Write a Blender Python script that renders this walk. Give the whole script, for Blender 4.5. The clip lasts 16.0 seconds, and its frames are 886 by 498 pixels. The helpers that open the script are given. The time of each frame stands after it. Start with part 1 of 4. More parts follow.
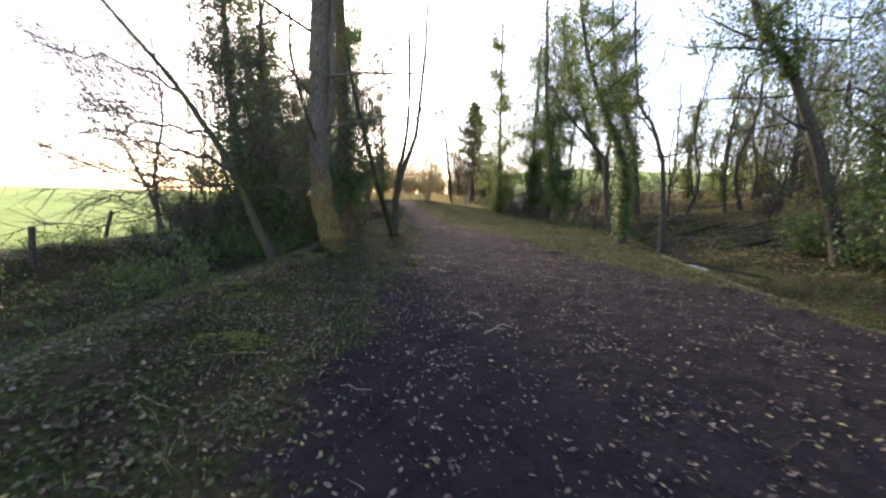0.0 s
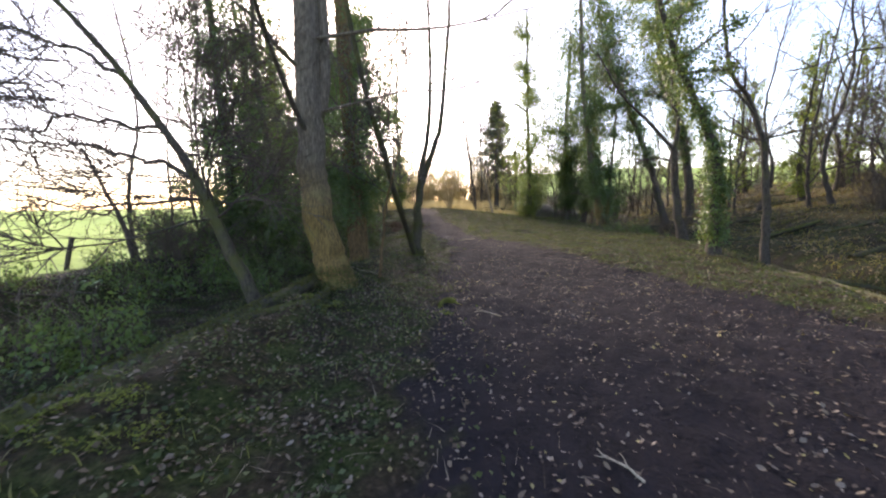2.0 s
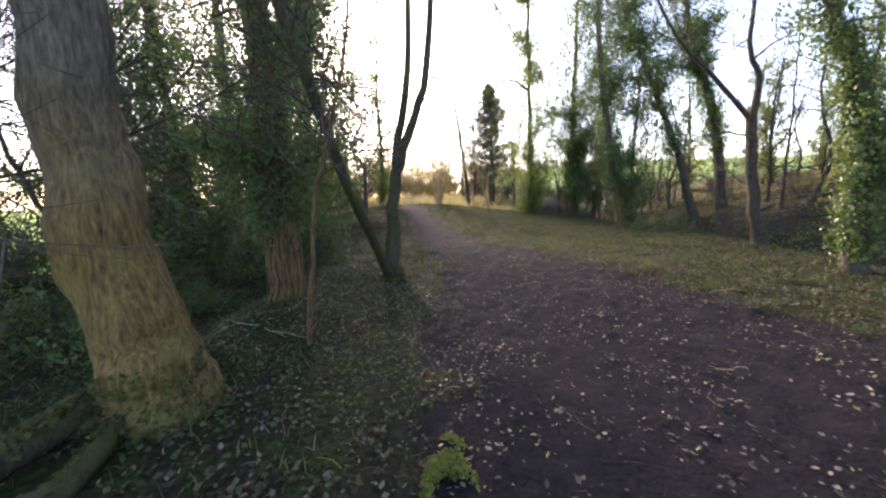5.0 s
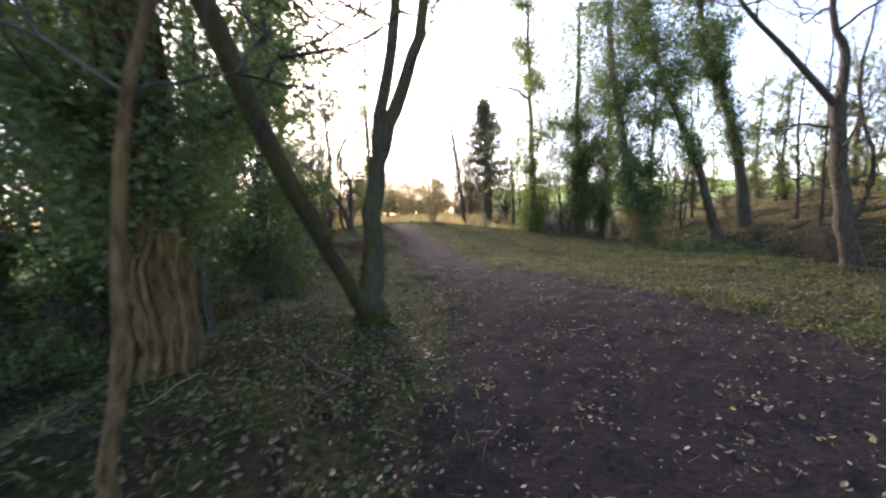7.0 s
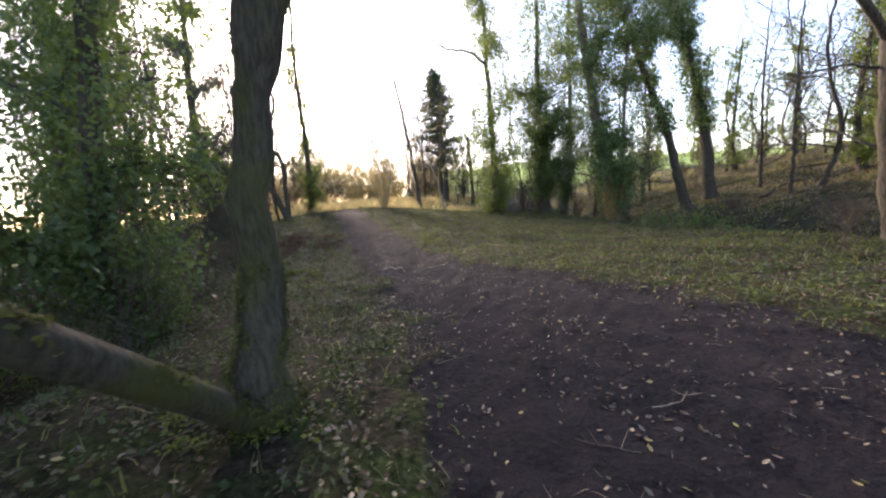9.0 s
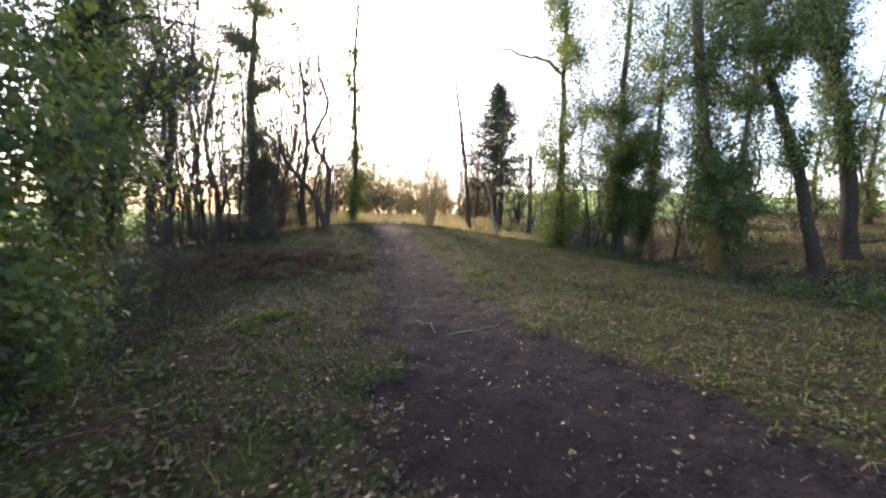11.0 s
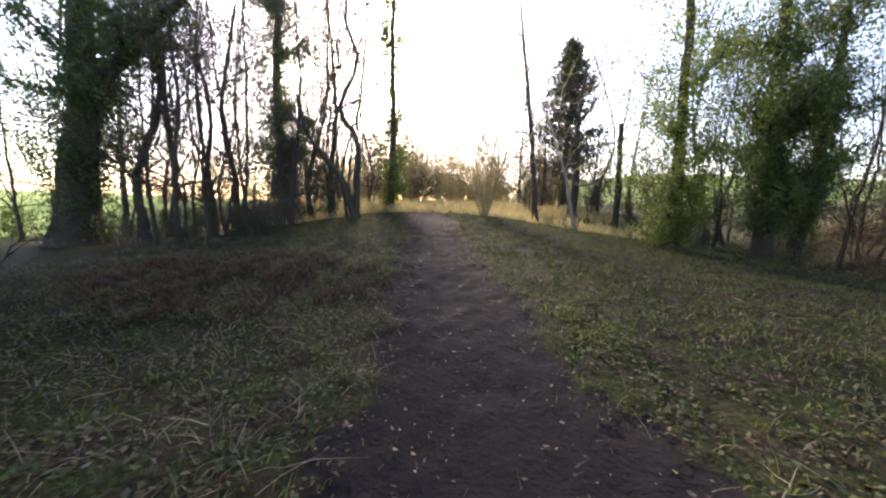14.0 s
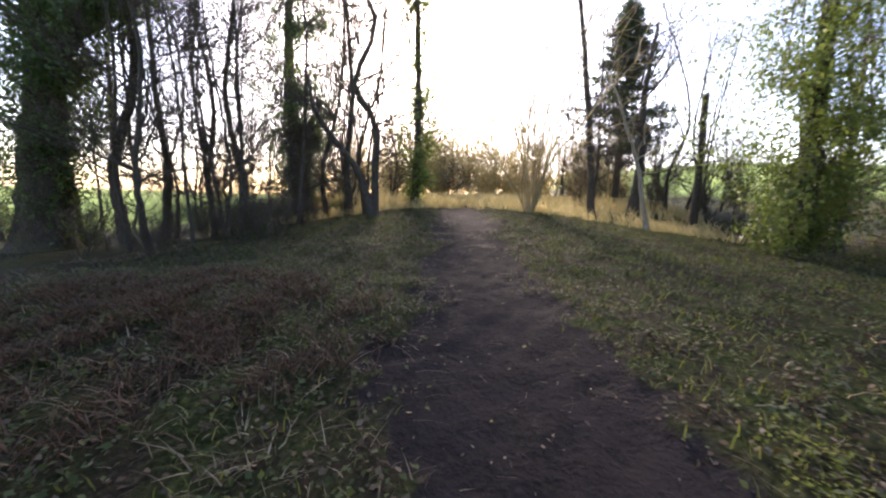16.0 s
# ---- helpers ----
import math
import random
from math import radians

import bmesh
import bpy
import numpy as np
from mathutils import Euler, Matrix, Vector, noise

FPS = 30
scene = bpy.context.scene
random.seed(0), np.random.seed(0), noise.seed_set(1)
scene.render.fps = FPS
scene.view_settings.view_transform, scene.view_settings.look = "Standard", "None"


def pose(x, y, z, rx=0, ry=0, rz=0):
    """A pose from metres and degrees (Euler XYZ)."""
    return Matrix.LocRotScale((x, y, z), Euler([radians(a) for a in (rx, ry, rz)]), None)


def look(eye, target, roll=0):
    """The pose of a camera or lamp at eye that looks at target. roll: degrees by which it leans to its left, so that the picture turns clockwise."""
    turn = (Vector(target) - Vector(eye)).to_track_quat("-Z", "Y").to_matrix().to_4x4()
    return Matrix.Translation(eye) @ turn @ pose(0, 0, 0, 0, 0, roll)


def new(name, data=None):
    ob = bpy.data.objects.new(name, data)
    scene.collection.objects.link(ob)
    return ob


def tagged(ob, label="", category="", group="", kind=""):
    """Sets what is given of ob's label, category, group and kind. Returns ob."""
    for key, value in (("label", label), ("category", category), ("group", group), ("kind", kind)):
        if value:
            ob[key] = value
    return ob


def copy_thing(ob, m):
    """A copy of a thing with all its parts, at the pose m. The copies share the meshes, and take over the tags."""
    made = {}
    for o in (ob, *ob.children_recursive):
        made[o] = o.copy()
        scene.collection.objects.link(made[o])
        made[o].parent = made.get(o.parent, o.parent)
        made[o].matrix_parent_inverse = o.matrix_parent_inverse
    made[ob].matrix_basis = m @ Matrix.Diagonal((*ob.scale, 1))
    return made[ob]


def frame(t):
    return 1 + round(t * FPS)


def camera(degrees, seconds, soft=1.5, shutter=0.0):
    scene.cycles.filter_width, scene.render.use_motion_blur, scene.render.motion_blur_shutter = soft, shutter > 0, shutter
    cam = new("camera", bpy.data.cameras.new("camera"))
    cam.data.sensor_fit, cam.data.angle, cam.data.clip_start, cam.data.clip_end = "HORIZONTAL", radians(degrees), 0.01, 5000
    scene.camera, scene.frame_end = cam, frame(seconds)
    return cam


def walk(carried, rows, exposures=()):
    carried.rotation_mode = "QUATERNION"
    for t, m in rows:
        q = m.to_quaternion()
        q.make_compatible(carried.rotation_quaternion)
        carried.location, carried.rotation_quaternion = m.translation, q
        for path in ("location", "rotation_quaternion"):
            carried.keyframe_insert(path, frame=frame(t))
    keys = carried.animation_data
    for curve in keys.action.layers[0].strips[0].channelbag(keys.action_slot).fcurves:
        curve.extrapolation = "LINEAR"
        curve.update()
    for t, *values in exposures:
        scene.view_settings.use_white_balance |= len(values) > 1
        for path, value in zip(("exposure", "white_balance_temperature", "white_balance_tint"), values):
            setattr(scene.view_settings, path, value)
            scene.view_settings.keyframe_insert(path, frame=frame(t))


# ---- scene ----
cam = camera(103.2, 16.0, soft=2.2, shutter=0.25)
EXPOSURE = 2.3
PATH = [
    (0, (0.042, -0.121, 1.448), (0.041, 1.857, 1.155), 1.5),
    (0.5, (-0.108, 0.52, 1.451), (-0.242, 2.5, 1.208), -1.7),
    (1, (-0.233, 1.148, 1.436), (-0.368, 3.109, 1.065), 0.5),
    (1.5, (-0.35, 1.79, 1.415), (-0.251, 3.768, 1.136), 0.5),
    (2, (-0.4, 2.344, 1.451), (-0.512, 4.325, 1.195), -0.9),
    (2.5, (-0.466, 2.952, 1.39), (-0.501, 4.922, 1.045), 0.9),
    (3, (-0.535, 3.58, 1.397), (-0.39, 5.548, 1.07), -0.0),
    (3.5, (-0.513, 4.171, 1.443), (-0.621, 6.153, 1.196), -1.6),
    (4, (-0.568, 4.76, 1.421), (-0.619, 6.748, 1.207), -0.8),
    (4.5, (-0.608, 5.317, 1.423), (-0.516, 7.278, 1.039), -1.0),
    (4.7, (-0.561, 5.539, 1.455), (-0.571, 7.519, 1.172), -1.9),
    (6.8, (-0.815, 7.792, 1.227), (-0.949, 9.764, 0.924), -1.1),
    (7, (-0.811, 8.063, 1.198), (-0.812, 10.056, 1.034), -1.5),
    (7.5, (-0.889, 8.704, 1.162), (-0.758, 10.675, 0.853), -1.1),
    (8, (-0.94, 9.15, 1.25), (-1.078, 11.129, 1.001), -2.4),
    (8.5, (-0.894, 9.682, 1.236), (-0.758, 11.67, 1.062), -2.8),
    (9, (-0.832, 10.234, 1.232), (-0.584, 12.2, 0.96), -4.0),
    (9.2, (-0.756, 10.35, 1.249), (-0.537, 12.331, 1.077), -5.6),
    (11.3, (-0.681, 12.842, 1.416), (-0.687, 14.835, 1.245), 2.7),
    (11.5, (-0.717, 13.092, 1.424), (-0.653, 15.08, 1.209), 2.7),
    (12, (-0.763, 13.792, 1.414), (-0.954, 15.774, 1.231), -0.6),
    (12.5, (-0.757, 14.44, 1.412), (-0.825, 16.413, 1.093), 1.2),
    (13, (-0.816, 15.004, 1.451), (-0.838, 16.989, 1.204), 1.3),
    (13.5, (-0.863, 15.697, 1.43), (-1.204, 17.657, 1.223), 0.4),
    (14, (-0.925, 16.288, 1.409), (-1.218, 18.251, 1.164), 2.1),
    (14.5, (-1.059, 16.8, 1.403), (-1.252, 18.773, 1.136), 1.7),
    (15, (-1.211, 17.479, 1.462), (-1.646, 19.416, 1.219), 0.8),
    (15.5, (-1.335, 18.037, 1.412), (-1.665, 20.001, 1.221), 2.3),
    (16, (-1.47, 18.612, 1.418), (-1.923, 20.539, 1.134), 1.7),
]
walk(cam, [(t, look(eye, target, roll)) for t, eye, target, roll in PATH],
     exposures=((0.0, EXPOSURE - 0.05, 6600, 24), (3.5, EXPOSURE + 0.28, 6600, 24), (9.0, EXPOSURE + 0.3, 6600, 24), (12.0, EXPOSURE + 0.15, 6600, 24), (16.0, EXPOSURE + 0.08, 6550, 24)))

# ---- world and sun ----
SUN_AZ, SUN_EL = 20.0, 25.0          # degrees left of +y, degrees above the horizon
world = bpy.data.worlds.new("sky")
scene.world = world
world.use_nodes = True
wn = world.node_tree.nodes
sky = wn.new("ShaderNodeTexSky")
sky.sky_type = "NISHITA"
sky.sun_disc = False
sky.sun_elevation, sky.sun_rotation = radians(SUN_EL), radians(-SUN_AZ)
sky.dust_density, sky.air_density = 1.3, 1.0
wn["Background"].inputs["Strength"].default_value = 0.12
world.node_tree.links.new(sky.outputs["Color"], wn["Background"].inputs["Color"])

lamp = bpy.data.lights.new("sun", "SUN")
lamp.energy, lamp.angle, lamp.color = 1.8, radians(10), (1.0, 0.87, 0.66)
sun = new("sun", lamp)
a, e = radians(SUN_AZ), radians(SUN_EL)
sun.matrix_world = look((-60 * math.sin(a) * math.cos(e), 60 * math.cos(a) * math.cos(e), 60 * math.sin(e)), (0, 0, 0))


# ---- materials ----
def material(name, rough=0.8, spec=0.3):
    m = bpy.data.materials.new(name)
    m.use_nodes = True
    n, l = m.node_tree.nodes, m.node_tree.links
    b = n["Principled BSDF"]
    b.inputs["Roughness"].default_value = rough
    b.inputs["Specular IOR Level"].default_value = spec
    return m, n, l, b


def ramp(n, l, source, stops):
    r = n.new("ShaderNodeValToRGB")
    els = r.color_ramp.elements
    while len(els) < len(stops):
        els.new(0.5)
    for el, (p, c) in zip(els, stops):
        el.position, el.color = p, (*c, 1)
    l.new(source, r.inputs["Fac"])
    return r.outputs["Color"]


def noise_tex(n, l, coord, scale, detail=4.0, rough=0.55):
    t = n.new("ShaderNodeTexNoise")
    t.inputs["Scale"].default_value, t.inputs["Detail"].default_value, t.inputs["Roughness"].default_value = scale, detail, rough
    l.new(coord, t.inputs["Vector"])
    return t.outputs["Fac"]


def mix(n, l, fac, c1, c2):
    m = n.new("ShaderNodeMix")
    m.data_type = "RGBA"
    for s, v in (("Factor", fac), ("A", c1), ("B", c2)):
        sock = [k for k in m.inputs if k.name == s and (k.type == "RGBA" or (s == "Factor" and k.type == "VALUE"))][0]
        if hasattr(v, "is_linked"):
            l.new(v, sock)
        else:
            sock.default_value = v if s == "Factor" else (*v, 1)
    return [k for k in m.outputs if k.type == "RGBA"][0]


def math_node(n, l, op, v1, v2):
    m = n.new("ShaderNodeMath")
    m.operation = op
    m.use_clamp = True
    for i, v in enumerate((v1, v2)):
        if hasattr(v, "is_linked"):
            l.new(v, m.inputs[i])
        else:
            m.inputs[i].default_value = v
    return m.outputs[0]


def bump(n, l, b, height, strength, distance):
    k = n.new("ShaderNodeBump")
    k.inputs["Strength"].default_value, k.inputs["Distance"].default_value = strength, distance
    l.new(height, k.inputs["Height"])
    l.new(k.outputs["Normal"], b.inputs["Normal"])


def bark(name, dark, light, moss, moss_amount, upper=None):
    """Ridged bark, in vertical streaks, with patches of green algae or moss."""
    m, n, l, b = material(name, 0.9, 0.2)
    co = n.new("ShaderNodeTexCoord").outputs["Object"]
    mp = n.new("ShaderNodeMapping")
    mp.inputs["Scale"].default_value = (1, 1, 0.22)
    l.new(co, mp.inputs["Vector"])
    fine = noise_tex(n, l, mp.outputs["Vector"], 38, 5, 0.65)
    broad = noise_tex(n, l, co, 2.2, 3)
    col = ramp(n, l, fine, ((0.3, dark), (0.7, light)))
    patch = ramp(n, l, broad, ((0.62 - moss_amount, (0, 0, 0)), (0.8 - moss_amount, (1, 1, 1))))
    col = mix(n, l, math_node(n, l, "MULTIPLY", patch, 0.75), col, moss)
    # above about 1.2 m the sunlit foot colour gives way to plain bark
    if upper:
        sep = n.new("ShaderNodeSeparateXYZ")
        l.new(co, sep.inputs[0])
        top = math_node(n, l, "MULTIPLY", math_node(n, l, "SUBTRACT", sep.outputs["Z"], 1.2), 0.8)
        top = math_node(n, l, "ADD", top, math_node(n, l, "SUBTRACT", broad, 0.6))
        col = mix(n, l, top, col, ramp(n, l, fine, ((0.3, upper[0]), (0.7, upper[1]))))
    l.new(col, b.inputs["Base Color"])
    bump(n, l, b, fine, 0.9, 0.02)
    return m


def foliage(name, colours, rough=0.45, through_light=0.35, glow=(0.25, 0.32, 0.04)):
    """Leaves, each with its own shade, which let some light through."""
    m, n, l, b = material(name, rough, 0.4)
    rnd = n.new("ShaderNodeNewGeometry").outputs["Random Per Island"]
    k = len(colours) - 1
    col = ramp(n, l, rnd, [(i / k, c) for i, c in enumerate(colours)])
    l.new(col, b.inputs["Base Color"])
    tr = n.new("ShaderNodeBsdfTranslucent")
    l.new(mix(n, l, 0.5, col, glow), tr.inputs["Color"])
    sh = n.new("ShaderNodeMixShader")
    sh.inputs[0].default_value = through_light
    l.new(b.outputs[0], sh.inputs[1])
    l.new(tr.outputs[0], sh.inputs[2])
    l.new(sh.outputs[0], n["Material Output"].inputs["Surface"])
    return m


BARK = bark("bark_grey_brown", (0.026, 0.022, 0.018), (0.125, 0.106, 0.082), (0.09, 0.092, 0.032), 0.07)
# ochre puts low sunlight on the trunk foot into the bark colour
BARK_OCHRE_LIT = bark("bark_ochre_sunlit_foot", (0.045, 0.03, 0.014), (0.24, 0.165, 0.055), (0.17, 0.15, 0.04), 0.1, ((0.05, 0.043, 0.036), (0.2, 0.17, 0.135)))
BARK_ROUGH = bark("bark_rough_brown", (0.03, 0.02, 0.011), (0.21, 0.14, 0.065), (0.2, 0.155, 0.045), 0.09)
BARK_PALE = bark("bark_pale", (0.16, 0.13, 0.09), (0.42, 0.37, 0.27), (0.2, 0.2, 0.07), 0.04)
BARK_MOSSY = bark("bark_mossy", (0.025, 0.021, 0.016), (0.1, 0.088, 0.06), (0.075, 0.08, 0.02), 0.17)
TWIG = bark("twig_brown", (0.04, 0.032, 0.026), (0.15, 0.12, 0.09), (0.12, 0.11, 0.05), 0.0)
TWIG_TAN = bark("twig_tan", (0.24, 0.17, 0.08), (0.5, 0.39, 0.2), (0.3, 0.25, 0.1), 0.0)
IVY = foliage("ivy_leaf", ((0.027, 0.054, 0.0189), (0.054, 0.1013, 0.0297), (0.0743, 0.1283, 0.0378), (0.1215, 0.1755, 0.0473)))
# lighter copy of the ivy leaf, with sunlight put into its colour
IVY_SUNLIT = foliage("ivy_leaf_sunlit", ((0.0625, 0.1, 0.025), (0.125, 0.1625, 0.0375), (0.2125, 0.2375, 0.0562)), 0.45, 0.45)
HOLLY = foliage("glossy_evergreen_leaf", ((0.03, 0.058, 0.023), (0.058, 0.108, 0.037), (0.095, 0.145, 0.045)), 0.5, 0.35)
NEEDLE = foliage("needle", ((0.018, 0.034, 0.018), (0.035, 0.055, 0.025)), 0.6, 0.2)
LITTER = foliage("dead_leaf", ((0.041, 0.027, 0.016), (0.077, 0.050, 0.030), (0.118, 0.089, 0.059), (0.201, 0.165, 0.124), (0.059, 0.038, 0.024), (0.159, 0.118, 0.071), (0.248, 0.213, 0.059)), 0.55, 0.1, (0.216, 0.144, 0.043))
VERGE_LITTER = foliage("verge_dead_leaf", ((0.03, 0.02, 0.012), (0.05, 0.035, 0.02), (0.08, 0.058, 0.034), (0.15, 0.12, 0.08)), 0.9, 0.1, (0.2, 0.13, 0.05))
# lighter than the verge leaves: the bank's sunlight is in the colour
BANK_LITTER_SUNLIT = foliage("bank_dead_leaf_sunlit", ((0.07, 0.045, 0.022), (0.14, 0.1, 0.05), (0.22, 0.165, 0.085), (0.3, 0.24, 0.13)), 0.85, 0.2, (0.35, 0.25, 0.08))
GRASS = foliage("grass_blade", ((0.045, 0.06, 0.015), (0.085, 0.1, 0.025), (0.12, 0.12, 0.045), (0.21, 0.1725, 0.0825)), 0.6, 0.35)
GROUND_IVY = foliage("low_leaf", ((0.014, 0.022, 0.008), (0.03, 0.046, 0.016), (0.055, 0.072, 0.026), (0.075, 0.09, 0.036)), 0.85, 0.25)
MOSS = foliage("moss_frond", ((0.06, 0.075, 0.012), (0.1, 0.12, 0.016), (0.15, 0.165, 0.022)), 0.95, 0.2)
MOSS_DARK = foliage("moss_dull", ((0.03, 0.036, 0.01), (0.055, 0.06, 0.014), (0.09, 0.09, 0.02)), 0.95, 0.15)
STRAW = foliage("dead_stem", ((0.045, 0.032, 0.018), (0.1, 0.075, 0.045), (0.18, 0.145, 0.095), (0.26, 0.215, 0.15)), 0.8, 0.1, (0.2, 0.15, 0.07))
BRACKEN = foliage("dead_bracken", ((0.035, 0.019, 0.011), (0.075, 0.042, 0.024), (0.13, 0.082, 0.05)), 0.85, 0.15, (0.2, 0.1, 0.04))
# yellowed and brightened so the blades carry the sun on the bank
BANK_GRASS_SUNLIT = foliage("bank_grass_blade_sunlit", ((0.08, 0.085, 0.02), (0.16, 0.155, 0.035), (0.25, 0.22, 0.06), (0.34, 0.28, 0.1)), 0.7, 0.4, (0.4, 0.36, 0.08))
# bright gold holds the sun glow at the path's end in its colour
DRY_GRASS_SUNLIT = foliage("sunlit_dry_grass", ((0.4, 0.32, 0.14), (0.56, 0.47, 0.24), (0.48, 0.42, 0.22)), 0.7, 0.5, (0.62, 0.5, 0.2))


def ground_material():
    m, n, l, b = material("woodland_ground", 0.9, 0.06)
    co = n.new("ShaderNodeTexCoord").outputs["Object"]

    def attr(name):
        k = n.new("ShaderNodeAttribute")
        k.attribute_name = name
        return k.outputs["Fac"]
    fine, mid, broad = noise_tex(n, l, co, 22, 6, 0.65), noise_tex(n, l, co, 3.2, 4), noise_tex(n, l, co, 0.5, 3)
    mud = ramp(n, l, fine, ((0.25, (0.0075, 0.0064, 0.007)), (0.6, (0.019, 0.016, 0.0175)), (0.85, (0.05, 0.042, 0.043))))
    mud = mix(n, l, ramp(n, l, mid, ((0.4, (0, 0, 0)), (0.62, (0.7,) * 3))), mud, (0.029, 0.0245, 0.0255))
    soil = ramp(n, l, fine, ((0.3, (0.012, 0.0095, 0.006)), (0.55, (0.032, 0.026, 0.016)), (0.78, (0.085, 0.068, 0.042))))
    green = ramp(n, l, fine, ((0.35, (0.012, 0.017, 0.006)), (0.7, (0.055, 0.07, 0.022))))
    wood_floor = mix(n, l, ramp(n, l, mid, ((0.4, (0, 0, 0)), (0.6, (1, 1, 1)))), soil, green)
    field = ramp(n, l, broad, ((0.3, (0.24, 0.33, 0.075)), (0.7, (0.34, 0.42, 0.12))))
    field = mix(n, l, math_node(n, l, "MULTIPLY", fine, 0.5), field, (0.2, 0.29, 0.07))
    dry = ramp(n, l, fine, ((0.3, (0.16, 0.11, 0.045)), (0.7, (0.42, 0.33, 0.15))))
    edge = math_node(n, l, "ADD", attr("mud"), math_node(n, l, "MULTIPLY", math_node(n, l, "SUBTRACT", mid, 0.5), 0.7))
    col = mix(n, l, ramp(n, l, edge, ((0.35, (0, 0, 0)), (0.6, (1, 1, 1)))), wood_floor, mud)
    col = mix(n, l, attr("dry"), col, dry)
    col = mix(n, l, attr("field"), col, field)
    l.new(col, b.inputs["Base Color"])
    l.new(ramp(n, l, mid, ((0.3, (0.7,) * 3), (0.65, (0.97,) * 3))), b.inputs["Roughness"])
    rough = math_node(n, l, "ADD", math_node(n, l, "MULTIPLY", fine, 0.5), math_node(n, l, "MULTIPLY", noise_tex(n, l, co, 7.5, 4, 0.6), 0.5))
    bump(n, l, b, rough, 1.0, 0.09)
    return m


GROUND = ground_material()


# ---- geometry helpers ----
def mesh_of(name, chunks, mats, smooth=False):
    """One mesh from (vertices, faces) arrays."""
    me = bpy.data.meshes.new(name)
    vs, loops, starts, at, lp = [], [], [], 0, 0
    for v, f in chunks:
        f = np.asarray(f)
        vs.append(np.asarray(v, float))
        loops.append((f + at).ravel())
        starts.append(lp + np.arange(len(f)) * f.shape[1])
        at, lp = at + len(v), lp + f.size
    v, lo, st = np.concatenate(vs), np.concatenate(loops), np.concatenate(starts)
    me.vertices.add(len(v))
    me.vertices.foreach_set("co", v.ravel())
    me.loops.add(len(lo))
    me.loops.foreach_set("vertex_index", lo.astype(np.int32))
    me.polygons.add(len(st))
    me.polygons.foreach_set("loop_start", st.astype(np.int32))
    me.update(calc_edges=True)
    if smooth:
        me.polygons.foreach_set("use_smooth", np.ones(len(st), bool))
    me.materials.append(mats)
    return me


def part(name, chunks, mat, parent=None, label="", smooth=False):
    ob = new(name, mesh_of(name, chunks, mat, smooth))
    ob.parent = parent
    return tagged(ob, label)


def thing(name, base, label, category, group=""):
    ob = new(name)
    ob.location = base
    return tagged(ob, label, category, group)


def spline(pts, k):
    """A smooth line of k points through a few given ones."""
    p = np.asarray(pts, float)
    if len(p) == 2:
        return p[0] + np.linspace(0, 1, k)[:, None] * (p[1] - p[0])
    q = np.vstack([2 * p[0] - p[1], p, 2 * p[-1] - p[-2]])
    out = []
    for u in np.linspace(0, len(p) - 1 - 1e-9, k):
        i, t = int(u), u - int(u)
        p0, p1, p2, p3 = q[i:i + 4]
        out.append(0.5 * (2 * p1 + (p2 - p0) * t + (2 * p0 - 5 * p1 + 4 * p2 - p3) * t * t + (3 * p1 - p0 - 3 * p2 + p3) * t ** 3))
    return np.array(out)


def tube(pts, rad, sides=6, rough=0.0, rng=None):
    """A tapering round stem along a line."""
    pts, rad = np.asarray(pts, float), np.asarray(rad, float)
    k = len(pts)
    d = np.gradient(pts, axis=0)
    d /= np.linalg.norm(d, axis=1)[:, None] + 1e-9
    ref = np.array([0.31, 0.95, 0.05]) if abs(d[0, 2]) > 0.5 else np.array([0.1, 0.05, 1.0])
    s = np.cross(d, ref)
    s /= np.linalg.norm(s, axis=1)[:, None] + 1e-9
    t = np.cross(d, s)
    an = np.arange(sides) * 2 * math.pi / sides
    r = np.repeat(rad[:, None], sides, 1)
    if rough and rng is not None:
        r = r * (1 + rough * rng.standard_normal((1, sides)) + 0.6 * rough * rng.standard_normal((k, sides)))
    v = pts[:, None, :] + r[:, :, None] * (np.cos(an)[None, :, None] * s[:, None, :] + np.sin(an)[None, :, None] * t[:, None, :])
    i, j = np.meshgrid(np.arange(k - 1), np.arange(sides), indexing="ij")
    j2 = (j + 1) % sides
    f = np.stack([i * sides + j, i * sides + j2, (i + 1) * sides + j2, (i + 1) * sides + j], -1).reshape(-1, 4)
    return v.reshape(-1, 3), f


def leaves(pts, out, size, rng, droop=0.4, narrow=0.6):
    """Kite-shaped leaves, folded a little along the middle, about facing outwards."""
    n = len(pts)
    out = out + rng.normal(0, 0.55, (n, 3))
    out[:, 2] += 0.25
    out /= np.linalg.norm(out, axis=1)[:, None] + 1e-9
    tip = rng.normal(0, 1, (n, 3))
    tip[:, 2] -= droop
    tip -= (tip * out).sum(1)[:, None] * out
    tip /= np.linalg.norm(tip, axis=1)[:, None] + 1e-9
    side = np.cross(tip, out)
    s = (size * rng.uniform(0.6, 1.35, n))[:, None]
    v = np.stack([pts - tip * s * 0.5, pts + side * s * 0.5 * narrow + out * s * 0.12, pts + tip * s * 0.6, pts - side * s * 0.5 * narrow + out * s * 0.12], 1)
    i = np.arange(n)[:, None] * 4
    return v.reshape(-1, 3), i + np.array([[0, 1, 2, 3]])


def grow(rng, start, way, length, wander, lift, k):
    """A wandering branch line."""
    p, d, out = np.array(start, float), np.array(way, float), []
    d /= np.linalg.norm(d)
    for _ in range(k):
        out.append(p.copy())
        d = d + rng.normal(0, wander, 3) + np.array([0, 0, lift])
        d /= np.linalg.norm(d)
        p = p + d * length / (k - 1)
    return np.array(out)


